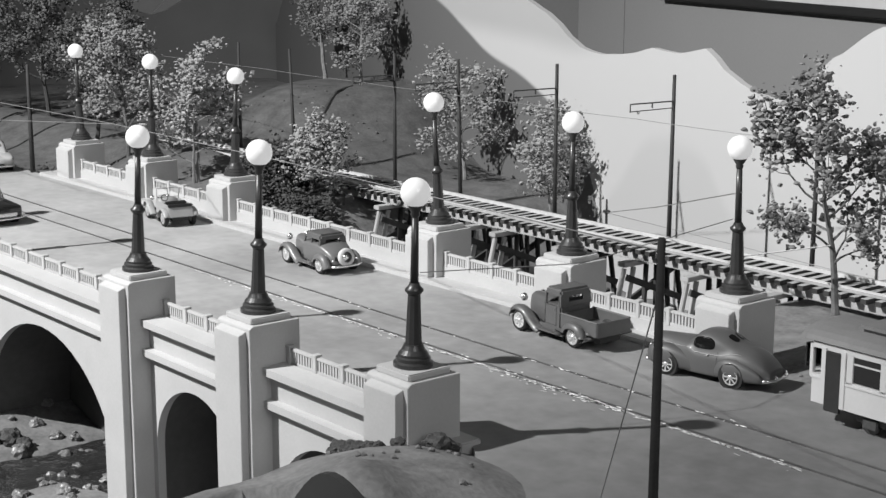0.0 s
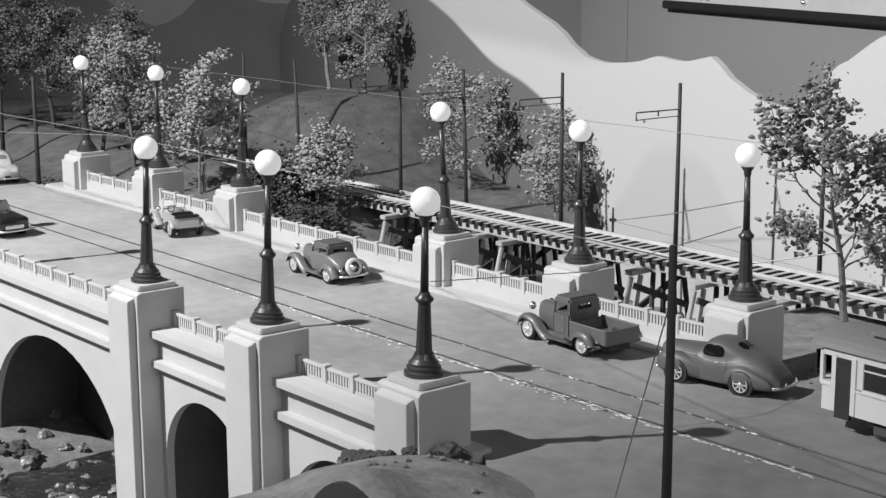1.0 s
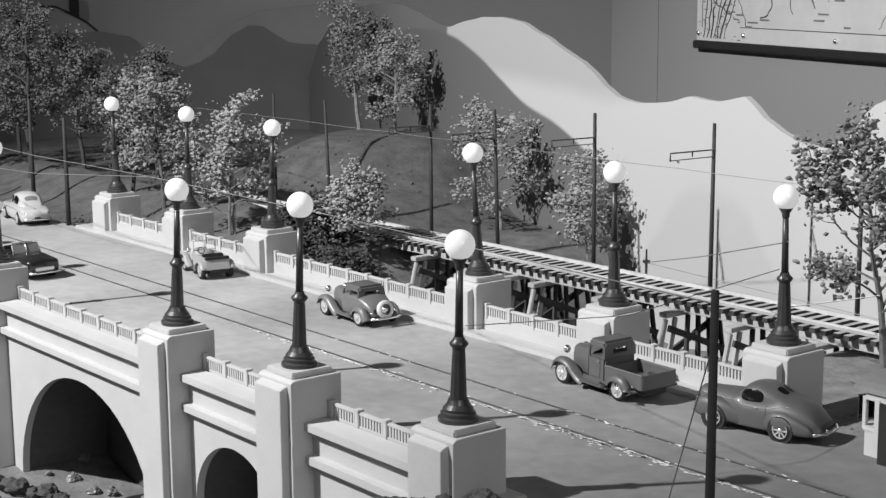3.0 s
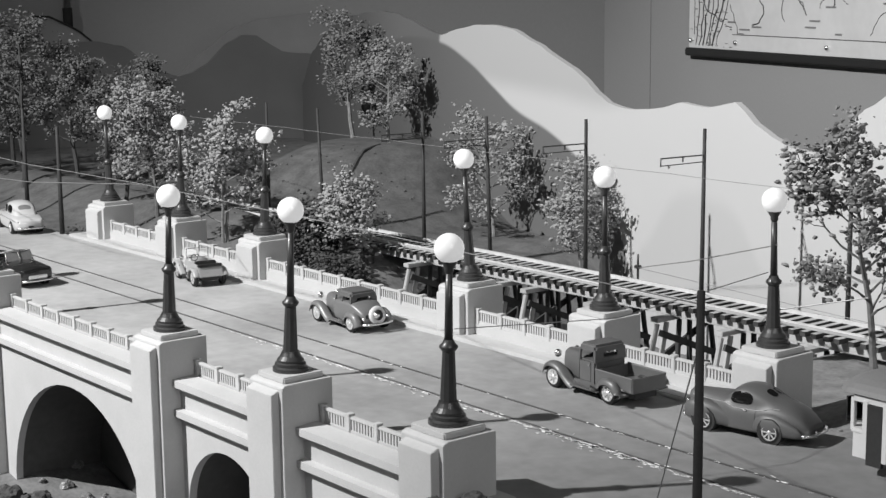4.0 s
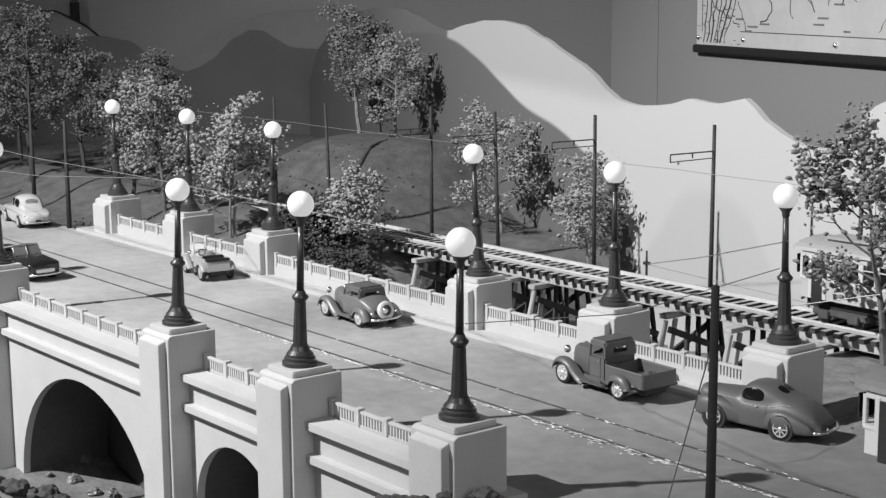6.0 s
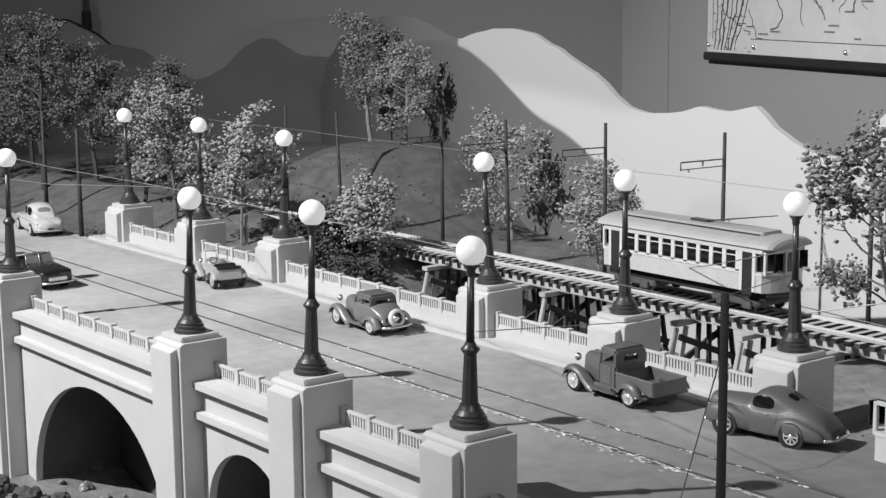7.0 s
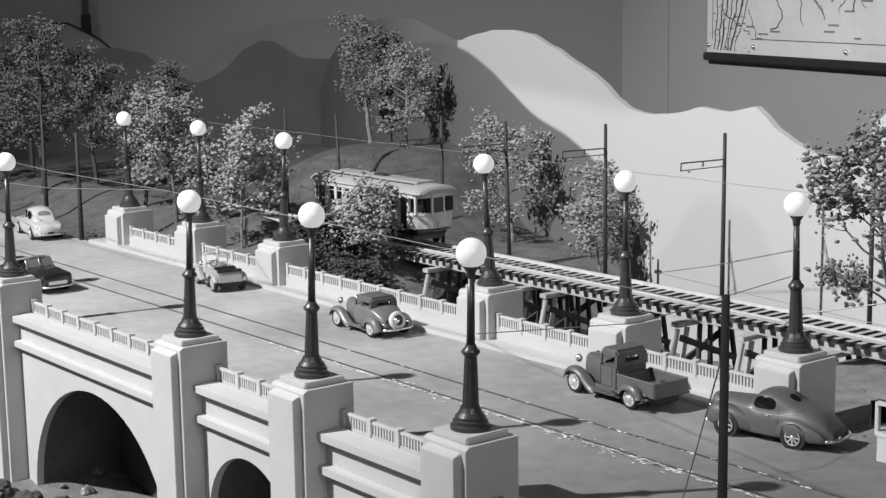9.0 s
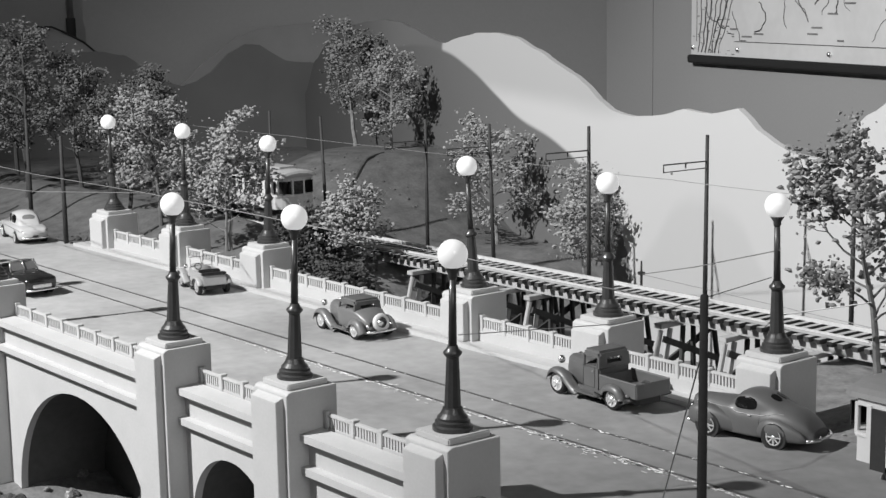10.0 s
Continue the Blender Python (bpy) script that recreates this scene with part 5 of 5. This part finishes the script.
def build_roadster(m):
    P = mat("cream car paint", 0.54, 0.4, var=0.06, scale=60, coat=0.2)
    c = thing("roadster_car", "pale open vintage roadster with upright screen frame", "car", "", m)
    hood = Skin([(x, [(w * 0.95, .0095), (w, .0130), (w * 0.98, .0165), (w * 0.80, z - .0016), (w * 0.42, z - .0004), (0, z)]) for x, w, z in ((.0290, .0048, .0205), (.0280, .0056, .0212), (.0180, .0072, .0218), (.0080, .0098, .0224), (.0060, .0104, .0224))])
    part("hood", hood.mesh(20, 24), P, c, smooth=True)
    bm = bmesh.new()
    for s in (-1, 1):
        box(bm, -0.0300, 0.0075, s * 0.0112 - .0006, s * 0.0112 + .0006, 0.0085, 0.0205, .0004)
    box(bm, -0.0300, 0.0075, -.0110, .0110, 0.0085, 0.0100)
    part("tub", bm, P, c)
    bm = bmesh.new()
    slab(bm, [(-0.0345, 0.0095), (-0.0300, 0.0085), (-0.0180, 0.0085), (-0.0180, 0.0192), (-0.0315, 0.0188)], -0.0116, 0.0116)
    bmesh.ops.recalc_face_normals(bm, faces=bm.faces[:])
    part("rear_deck", soften(bm, 0.0006), P, c)
    part("folded_hood", one_box(-0.0325, -0.0275, -.0122, .0122, .0188, .0212, .0009), INNER, c, "dark folded fabric hood")
    part("seat", one_box(-0.0150, -0.0040, -.0104, .0104, .0100, .0160, .001), INNER, c, "dark leather seat")
    part("seat_back", one_box(-0.0180, -0.0150, -.0106, .0106, .0100, .0222, .001), INNER, c, "dark leather seat back")
    bm = bmesh.new()
    for z in (.0222, .0310):
        tube(bm, [(0.0070, -.0108, z), (0.0070, .0108, z)], .00045, 5)
    for y in (-.0108, 0, .0108):
        tube(bm, [(0.0070, y, .0205), (0.0070, y, .0310)], .00045, 5)
    part("windscreen_frame", bm, CHROME, c)
    bm = bmesh.new()
    tube(bm, [(0.0010 + .0012 * math.sin(a * math.pi / 8), .005 + .0032 * math.cos(a * math.pi / 8), .0228 + .0028 * math.sin(a * math.pi / 8)) for a in range(17)], .00045, 5)
    part("steering_wheel", bm, INNER, c)
    for s in (-1, 1):
        part("front_wing", wing([(.0350, .0110), (.0325, .0160), (.0265, .0178), (.0205, .0155), (.0150, .0105), (.0090, .0068)], s * 0.0132, 0.0034, 0.0012), P, c, smooth=True)
        part("rear_wing", wing([(-.0110, .0066), (-.0130, .0120), (-.0175, .0162), (-.0240, .0174), (-.0305, .0152), (-.0345, .0105)], s * 0.0140, 0.0030, 0.0012), P, c, smooth=True)
        part("running_board", one_box(-0.012, 0.010, s * 0.0138 - .0028, s * 0.0138 + .0028, 0.0056, 0.0066, .0003), INNER, c, "dark running board")
    part("chassis", one_box(-0.032, 0.030, -0.0085, 0.0085, 0.0055, 0.0090, .0005), INNER, c)
    headlights(c, 0.0310, 0.0080, 0.0185, 0.0023)
    for x in (0.0240, -0.0240):
        for s in (-1, 1):
            add_wheel(c, x, s * 0.0135, 0.0080, 0.0020, mat("cream wheel", 0.6, 0.4))
    return c


def build_sedan(m, paint, label, kind_name, convertible):
    c = thing(kind_name, label, "car", "", m)
    k = Skin([
        (.0490, [(.0110, .0075), (.0122, .0100), (.0124, .0130), (.0116, .0155), (.0064, .0164), (0, .0167)]),
        (.0460, [(.0146, .0050), (.0160, .0095), (.0160, .0145), (.0148, .0178), (.0080, .0190), (0, .0198)]),
        (.0300, [(.0160, .0045), (.0172, .0095), (.0170, .0152), (.0156, .0188), (.0084, .0206), (0, .0216)]),
        (.0140, [(.0164, .0045), (.0176, .0095), (.0174, .0158), (.0160, .0196), (.0086, .0214), (0, .0222)]),
        (-.0100, [(.0164, .0045), (.0177, .0095), (.0175, .0160), (.0162, .0198), (.0086, .0212), (0, .0216)]),
        (-.0300, [(.0160, .0045), (.0174, .0095), (.0172, .0158), (.0156, .0194), (.0084, .0208), (0, .0214)]),
        (-.0440, [(.0148, .0050), (.0162, .0095), (.0160, .0146), (.0142, .0174), (.0078, .0186), (0, .0192)]),
        (-.0495, [(.0116, .0075), (.0128, .0100), (.0128, .0128), (.0114, .0148), (.0062, .0156), (0, .0159)])])
    part("body", k.mesh(44, 34), paint, c, smooth=True)
    if convertible:
        part("seat", one_box(-0.024, 0.006, -.0138, .0138, .0198, .0226, .001), INNER, c, "dark open interior")
        part("seat_back", one_box(-0.012, -0.009, -.0130, .0130, .0200, .0262, .0012), INNER, c, "dark seat back")
        bm = bmesh.new()
        tube(bm, [(0.0135, -.0142, .0205), (0.0085, -.0124, .0300), (0.0092, 0, .0308), (0.0085, .0124, .0300), (0.0135, .0142, .0205)], .0008, 6)
        tube(bm, [(0.0145, 0, .0215), (0.0092, 0, .0308)], .0005, 5)
        part("windscreen_frame", bm, CHROME, c, smooth=True)
        # the screen's reflection is put in as a pale base colour
        g = part("windscreen", one_box(-.0003, .0003, -.0128, .0128, -.0046, .0046), mat("screen glass with reflection in its colour", 0.28, 0.1, var=0.2), c, "windscreen coloured pale for its reflection")
        g.matrix_basis = pose(0.0112, 0, 0.0255, 0, -28, 0)
    else:
        r = Skin([
            (.0200, [(.0122, .0190), (.0126, .0200), (.0124, .0206), (.0112, .0211), (.0060, .0216), (0, .0220)]),
            (.0110, [(.0140, .0190), (.0142, .0208), (.0136, .0245), (.0122, .0282), (.0070, .0300), (0, .0306)]),
            (.0040, [(.0144, .0190), (.0146, .0210), (.0140, .0258), (.0122, .0312), (.0070, .0336), (0, .0344)]),
            (-.0080, [(.0144, .0190), (.0146, .0210), (.0140, .0260), (.0120, .0318), (.0070, .0344), (0, .0352)]),
            (-.0190, [(.0140, .0190), (.0142, .0208), (.0134, .0250), (.0114, .0298), (.0064, .0322), (0, .0330)]),
            (-.0270, [(.0128, .0190), (.0130, .0200), (.0122, .0224), (.0102, .0250), (.0056, .0264), (0, .0270)]),
            (-.0330, [(.0110, .0188), (.0110, .0194), (.0104, .0200), (.0088, .0206), (.0048, .0210), (0, .0212)])])
        part("roof", r.mesh(36, 34), paint, c, smooth=True)
        for p0, p1 in ((1.25, 2.85), (7.15, 8.75)):
            part("window", r.patch(1.5, 2.55, p0, p1, 0.0002, 4.0), GLASS, c, "dark glass side window")
            part("window", r.patch(2.7, 4.1, p0, p1, 0.0002, 3.0), GLASS, c, "dark glass side window")
        # pale base colour in place of the reflection on the rear glass
        part("window", r.patch(4.35, 5.05, 3.75, 6.25, 0.0002, 3.0), mat("screen glass with reflection in its colour", 0.28, 0.1, var=0.2), c, "rear window coloured pale for its reflection")
        part("windscreen", r.patch(0.35, 1.15, 3.2, 6.8, 0.0002, 3.4), GLASS, c, "dark glass windscreen")
    for s, a in ((-1, 2.1), (1, 7.9)):
        part("trim_strip", k.strip([(1.0, a), (3, a), (5, a), (6.2, a)], 0.0003), CHROME, c, "thin chrome side strip")
        part("tail_light", ball(0.0015, 10, 8), CHROME, c, "small chrome tail light", loc=(-0.0470, s * 0.0132, .0145))
        for x in (0.0300, -0.0285):
            wheel_well(c, x, s * 0.0150, 0.0080, 0.0026)
    headlights(c, 0.0465, 0.0128, 0.0152, 0.0026)
    part("grille", one_box(0.0482, 0.0502, -.0095, .0095, .0085, .0122, .0006), CHROME, c, "chrome grille")
    part("number_plate", one_box(-0.0528, -0.0512, -.0030, .0030, .0085, .0105), GLASS, c, "small dark plate")
    bumper(c, -0.0525, 0.0165, 0.0078, 0.0016)
    bumper(c, 0.0530, 0.0165, 0.0075, 0.0016)
    for x in (0.0300, -0.0285):
        for s in (-1, 1):
            add_wheel(c, x, s * 0.0160, 0.0068, 0.0024)
    return c


build_pickup(pose(-0.1066, 0.2215, ROAD_Z, 0, 0, 177))
build_fat_coupe(pose(0.0236, 0.2254, ROAD_Z, 0, 0, 190))
build_old_coupe(pose(-0.3973, 0.2176, ROAD_Z, 0, 0, 176))
build_roadster(pose(-0.6490, 0.2205, ROAD_Z, 0, 0, 168))
build_sedan(pose(-0.7720, 0.0870, ROAD_Z, 0, 0, 2), mat("black car paint", 0.03, 0.18, var=0.1, coat=0.7), "black open convertible with chrome bumper on the road", "convertible_car", True)
build_sedan(pose(-1.0720, 0.2260, ROAD_Z, 0, 0, 170), mat("white car paint", 0.78, 0.25, var=0.03, coat=0.6), "white rounded sedan with chrome bumper", "sedan_car", False)


# ---- trams ----
CREAM = mat("cream tram paint", 0.85, 0.45, var=0.08, scale=60, bump=0.0001)
TRIM = mat("white tram trim", 0.98, 0.45, var=0.04, scale=60)
ROOF = mat("grey tram roof", 0.30, 0.7, var=0.10, scale=60)
SIDEPAINT = mat("tram lower panel paint", 0.80, 0.45, var=0.10, scale=50)
ROOFPALE = mat("pale tram roof", 0.56, 0.6, var=0.08, scale=60)


def rounded_plan(L, W, bow, n=8):
    """Outline of the car body from above, with bowed ends."""
    pts = []
    for s in (1, -1):
        for i in range(n + 1):
            a = -1 + 2 * i / n
            pts.append((s * (L / 2 - bow * a * a), s * a * W / 2))
    return pts


def plan_slab(bm, pts, z0, z1, k=1.0):
    a = [bm.verts.new((x, y, z0)) for x, y in pts]
    b = [bm.verts.new((x * k, y * k, z1)) for x, y in pts]
    bm.faces.new(a[::-1])
    bm.faces.new(b)
    for i in range(len(a)):
        j = (i + 1) % len(a)
        bm.faces.new((a[i], a[j], b[j], b[i]))
    return bm


def build_tram(label, L, body, lower, roofmat, nwin, drop=0.0):
    W, Z0, ZB, ZW, ZT = 0.052, 0.0200 - drop, 0.0345 - drop, 0.0375 - drop, 0.0570 - drop
    t = thing("tram", label, "tram", "trams")
    plan = rounded_plan(L, W, 0.010)
    part("lower_body", plan_slab(bmesh.new(), plan, Z0, ZB), lower, t)
    part("belt_rail", plan_slab(bmesh.new(), [(x * 1.006, y * 1.02) for x, y in plan], ZB, ZB + 0.0012), TRIM, t, "white belt rail")
    part("cornice", plan_slab(bmesh.new(), plan, ZT - 0.0045, ZT), body, t)
    part("interior", plan_slab(bmesh.new(), [(x * 0.94, y * 0.86) for x, y in plan], Z0 + 0.001, ZT - 0.004), mat("dim tram interior", 0.05, 0.6, var=0.4, scale=50), t, "dim interior")
    part("sill_band", plan_slab(bmesh.new(), plan, ZB + 0.0012, ZW - 0.0006), body, t)
    door = 0.0115
    xs0, xs1 = -L / 2 + 0.012, L / 2 - 0.012
    dx = (0.017, 0.029)
    first_win, last_win = xs0 + 0.024, xs1 - 0.024
    step = (last_win - first_win) / nwin
    for s in (-1, 1):
        y0, y1 = sorted((s * (W / 2 - 0.0016), s * (W / 2)))
        for i in range(nwin + 1):
            x = first_win + i * step
            part("window_post", one_box(x - 0.0022, x + 0.0022, y0, y1, ZB, ZT - 0.004, 0.0002), TRIM, t, "white window post")
        for i in range(nwin):
            x = first_win + (i + 0.5) * step
            w = part("window", one_box(x - step / 2 + 0.0024, x + step / 2 - 0.0024, y0 + s * -0.0006 + 0.0004, y1 - 0.0006 if s > 0 else y1 - 0.0004, ZW, ZT - 0.0046), GLASS, t, "dark glass window")
            part("sash", one_box(x - step / 2 + 0.0024, x + step / 2 - 0.0024, y0 + .0002, y1 - .0002, (ZW + ZT) / 2 + .0006, (ZW + ZT) / 2 + .0014), TRIM, w)
        # end doors: recessed dark leaf between white posts
        for e in (-1, 1):
            xd = e * (L / 2 - 0.025)
            part("door", one_box(xd - 0.0052, xd + 0.0052, min(s * (W / 2 - 0.0016), s * (W / 2 + 0.0008)), max(s * (W / 2 - 0.0016), s * (W / 2 + 0.0008)), Z0 - .003, ZT - 0.0048), mat("dark tram door", 0.045, 0.4, var=0.3), t, "dark folding door")
            for k in (-1, 1):
                part("door_post", one_box(xd + k * 0.0068 - 0.0018, xd + k * 0.0068 + 0.0018, y0 - .0006, y1 + .0006, Z0, ZT - 0.003, .0003), TRIM, t, "white door post")
    # bowed ends with three front windows
    for e in (-1, 1):
        for yy, ww in ((-0.0150, 0.0062), (0, 0.0066), (0.0150, 0.0062)):
            xe = e * (L / 2 - 0.010 * (yy / (W / 2)) ** 2)
            g = part("window", one_box(-0.0012, 0.0006, -ww, ww, ZW, ZT - 0.0046, .0002), GLASS, t, "dark glass front window")
            g.matrix_basis = pose(xe, yy, 0, 0, 0, e * -math.degrees(math.atan(2 * 0.010 * yy / (W / 2) ** 2))) if e > 0 else pose(xe, yy, 0, 0, 0, 180 + math.degrees(math.atan(2 * 0.010 * yy / (W / 2) ** 2)))
        for yy in (-0.0235, -0.0076, 0.0076, 0.0235):
            xe = e * (L / 2 - 0.010 * (yy / (W / 2)) ** 2)
            part("end_post", one_box(xe - 0.0013, xe + 0.0013, yy - 0.0013, yy + 0.0013, ZB, ZT - 0.003, .0003), TRIM, t, "white end post")
        bm = bmesh.new()
        tube(bm, [(e * (L / 2 - 0.008), -0.022, 0.0175), (e * (L / 2 + 0.002), 0, 0.0175), (e * (L / 2 - 0.008), 0.022, 0.0175)], 0.0012, 6)
        part("fender_bar", bm, IRON, t, "black fender bar")
        part("headlight", ball(0.0022, 12, 8), CHROME, t, "round headlight", loc=(e * (L / 2 + 0.001), 0, 0.0245))
    # arched roof with a raised clerestory
    bm = bmesh.new()
    n = 10
    rings = []
    for xk, sc, dz in ((-1.0, 0.72, -0.004), (-0.985, 0.9, -0.0015), (-0.95, 1.0, 0), (0.95, 1.0, 0), (0.985, 0.9, -0.0015), (1.0, 0.72, -0.004)):
        rings.append([bm.verts.new((xk * (L / 2 + 0.002), (W / 2 + 0.0018) * math.cos(math.pi * i / n) * sc, ZT + max(0, 0.0085 + dz) * math.sin(math.pi * i / n))) for i in range(n + 1)])
    for a, b in zip(rings, rings[1:]):
        for i in range(n):
            bm.faces.new((a[i], a[i + 1], b[i + 1], b[i]))
        bm.faces.new((a[n], a[0], b[0], b[n]))
    bm.faces.new(rings[0][::-1])
    bm.faces.new(rings[-1])
    bmesh.ops.recalc_face_normals(bm, faces=bm.faces[:])
    part("roof", bm, roofmat, t, smooth=False)
    cl = part("clerestory", one_box(-L * 0.40, L * 0.40, -0.0125, 0.0125, ZT + 0.0060, ZT + 0.0105, 0.0012), roofmat, t, "raised clerestory roof")
    for s in (-1, 1):
        part("clerestory_vent", one_box(-L * 0.385, L * 0.385, s * 0.0126 - .0002, s * 0.0126 + .0002, ZT + 0.0068, ZT + 0.0088), INNER, cl, "dark vent strip")
    bm = bmesh.new()
    tube(bm, [(0.01, 0, ZT + 0.0115), (0.085, 0, ZT + 0.0240)], [0.0008, 0.0005], 6)
    box(bm, -0.008, 0.012, -0.004, 0.004, ZT + 0.0100, ZT + 0.0125, .0005)
    part("trolley_pole", bm, IRON, t, "black trolley pole")
    # trucks
    for e in (-1, 1):
        bm = one_box(-0.026, 0.026, -0.0205, 0.0205, 0.0062, 0.0120, .001)
        for s in (-1, 1):
            for k in (-1, 1):
                box(bm, k * 0.014 - .005, k * 0.014 + .005, s * 0.0215 - .0012, s * 0.0215 + .0012, 0.0040, 0.0105, .0006)
        tk = part("truck_frame", bm, mat("grimy truck frame", 0.12, 0.6, var=0.4), t, loc=(e * L * 0.29, 0, 0))
        for k in (-1, 1):
            for s in (-1, 1):
                w = part("wheel", lathe([(0.0060, -.0012), (0.0060, .0012), (0.0020, .0014)], 20), IRON, tk, "steel wheel")
                w.matrix_basis = pose(k * 0.016, s * 0.0172, 0.0060, -90 * s, 0, 0)
    part("underframe", one_box(-L * 0.45, L * 0.45, -0.019, 0.019, 0.0118, 0.0200 - drop, .0005), INNER, t, "dark underframe")
    return t


tram = build_tram("cream tram crossing the timber trestle", 0.203, CREAM, SIDEPAINT, ROOFPALE, 9)
parked = build_tram("cream tram with grey roof standing on the road", 0.300, TRIM, TRIM, ROOF, 10, 0.0075)
parked.matrix_basis = pose(0.2620, 0.2200, ROAD_Z, 0, 0, -1.5)


# ---- framed map on the wall ----
def build_map():
    base = pose(0, 1.22, 0, 0, 0, TURN)
    mp = thing("framed_map", "pale framed map panel with dark bottom rail", "map", "", base)
    x0, x1 = -1.292, -0.55
    part("panel", one_box(x0 + 0.004, x1, -0.010, -0.002, 0.118, 0.55, 0.001), mat("pale map sheet", 0.95, 0.35, var=0.08, scale=8), mp)
    part("bottom_rail", one_box(x0, x1, -0.016, -0.002, 0.1045, 0.1185, 0.002), mat("dark frame rail", 0.03, 0.5, var=0.2), mp, "dark bottom rail")
    ink = mat("grey map ink", 0.10, 0.6, var=0.3)
    rng = random.Random(3)
    for k in range(7):
        bm = bmesh.new()
        x = x0 + 0.030 + 0.010 * k
        pts = []
        for i in range(9):
            pts.append((x + 0.006 * i * (0.3 + 0.15 * k) + rng.uniform(-.004, .004), -0.0104, 0.124 + 0.016 * i))
        tube(bm, pts, 0.0009 + 0.0004 * (k % 3), 4)
        part("river_line", bm, ink, mp, "dark drawn river line")
    for k in range(26):
        bm = bmesh.new()
        x, z = rng.uniform(x0 + 0.10, x1 - 0.1), rng.uniform(0.15, 0.30)
        pts = [(x, -0.0104, z)]
        a = rng.uniform(0, 6.28)
        for i in range(12):
            a += rng.uniform(-0.8, 0.8)
            pts.append((pts[-1][0] + 0.007 * math.cos(a), -0.0104, max(0.1465, pts[-1][2] + 0.006 * math.sin(a))))
        tube(bm, pts, rng.choice((0.0005, 0.0007, 0.0011)), 4)
        part("coast_line", bm, ink, mp, "thin drawn coast line")
    soft = mat("soft grey map tint", 0.30, 0.6, var=0.3)
    for k in range(60):
        x, z = x0 + 0.075 + rng.gauss(0, 0.03), rng.uniform(0.122, 0.20)
        part("map_hatch", one_box(x, x + rng.uniform(.002, .010), -0.0105, -0.0098, z, z + rng.uniform(.0008, .0022)), soft if k % 2 else ink, mp, "small grey hatching")
    for k in range(14):
        x, z = rng.uniform(x0 + 0.10, x1 - 0.1), rng.uniform(0.15, 0.24)
        part("lettering", one_box(x, x + rng.uniform(.012, .030), -0.0106, -0.0098, z, z + 0.0028), soft, mp, "row of small grey lettering")
    part("border_line", one_box(x0 + 0.14, x1 - 0.02, -0.0106, -0.0098, 0.1440, 0.1452), ink, mp, "thin dark border line")
    part("border_line", one_box(x0 + 0.022, x0 + 0.0232, -0.0106, -0.0098, 0.142, 0.5), ink, mp, "thin dark border line")
    for x in (x0 + 0.013, x0 + 0.152, x0 + 0.40):
        s = part("screw_cap", ball(0.0042, 14, 10), CHROME, mp, "round chrome screw cap", smooth=True)
        s.location = (x, -0.0115, 0.1315)


build_map()


# ---- movement ----
def motions():
    """The tram glides along the trestle at an even speed."""
    speed, x75 = 0.2345, -0.3875
    walk(tram, [(t, pose(x75 - speed * (t - 7.5), TRACK_Y, RAIL_Z)) for t in (0, 1, 2, 3, 4, 5, 6, 7, 8, 9, 10)])


motions()
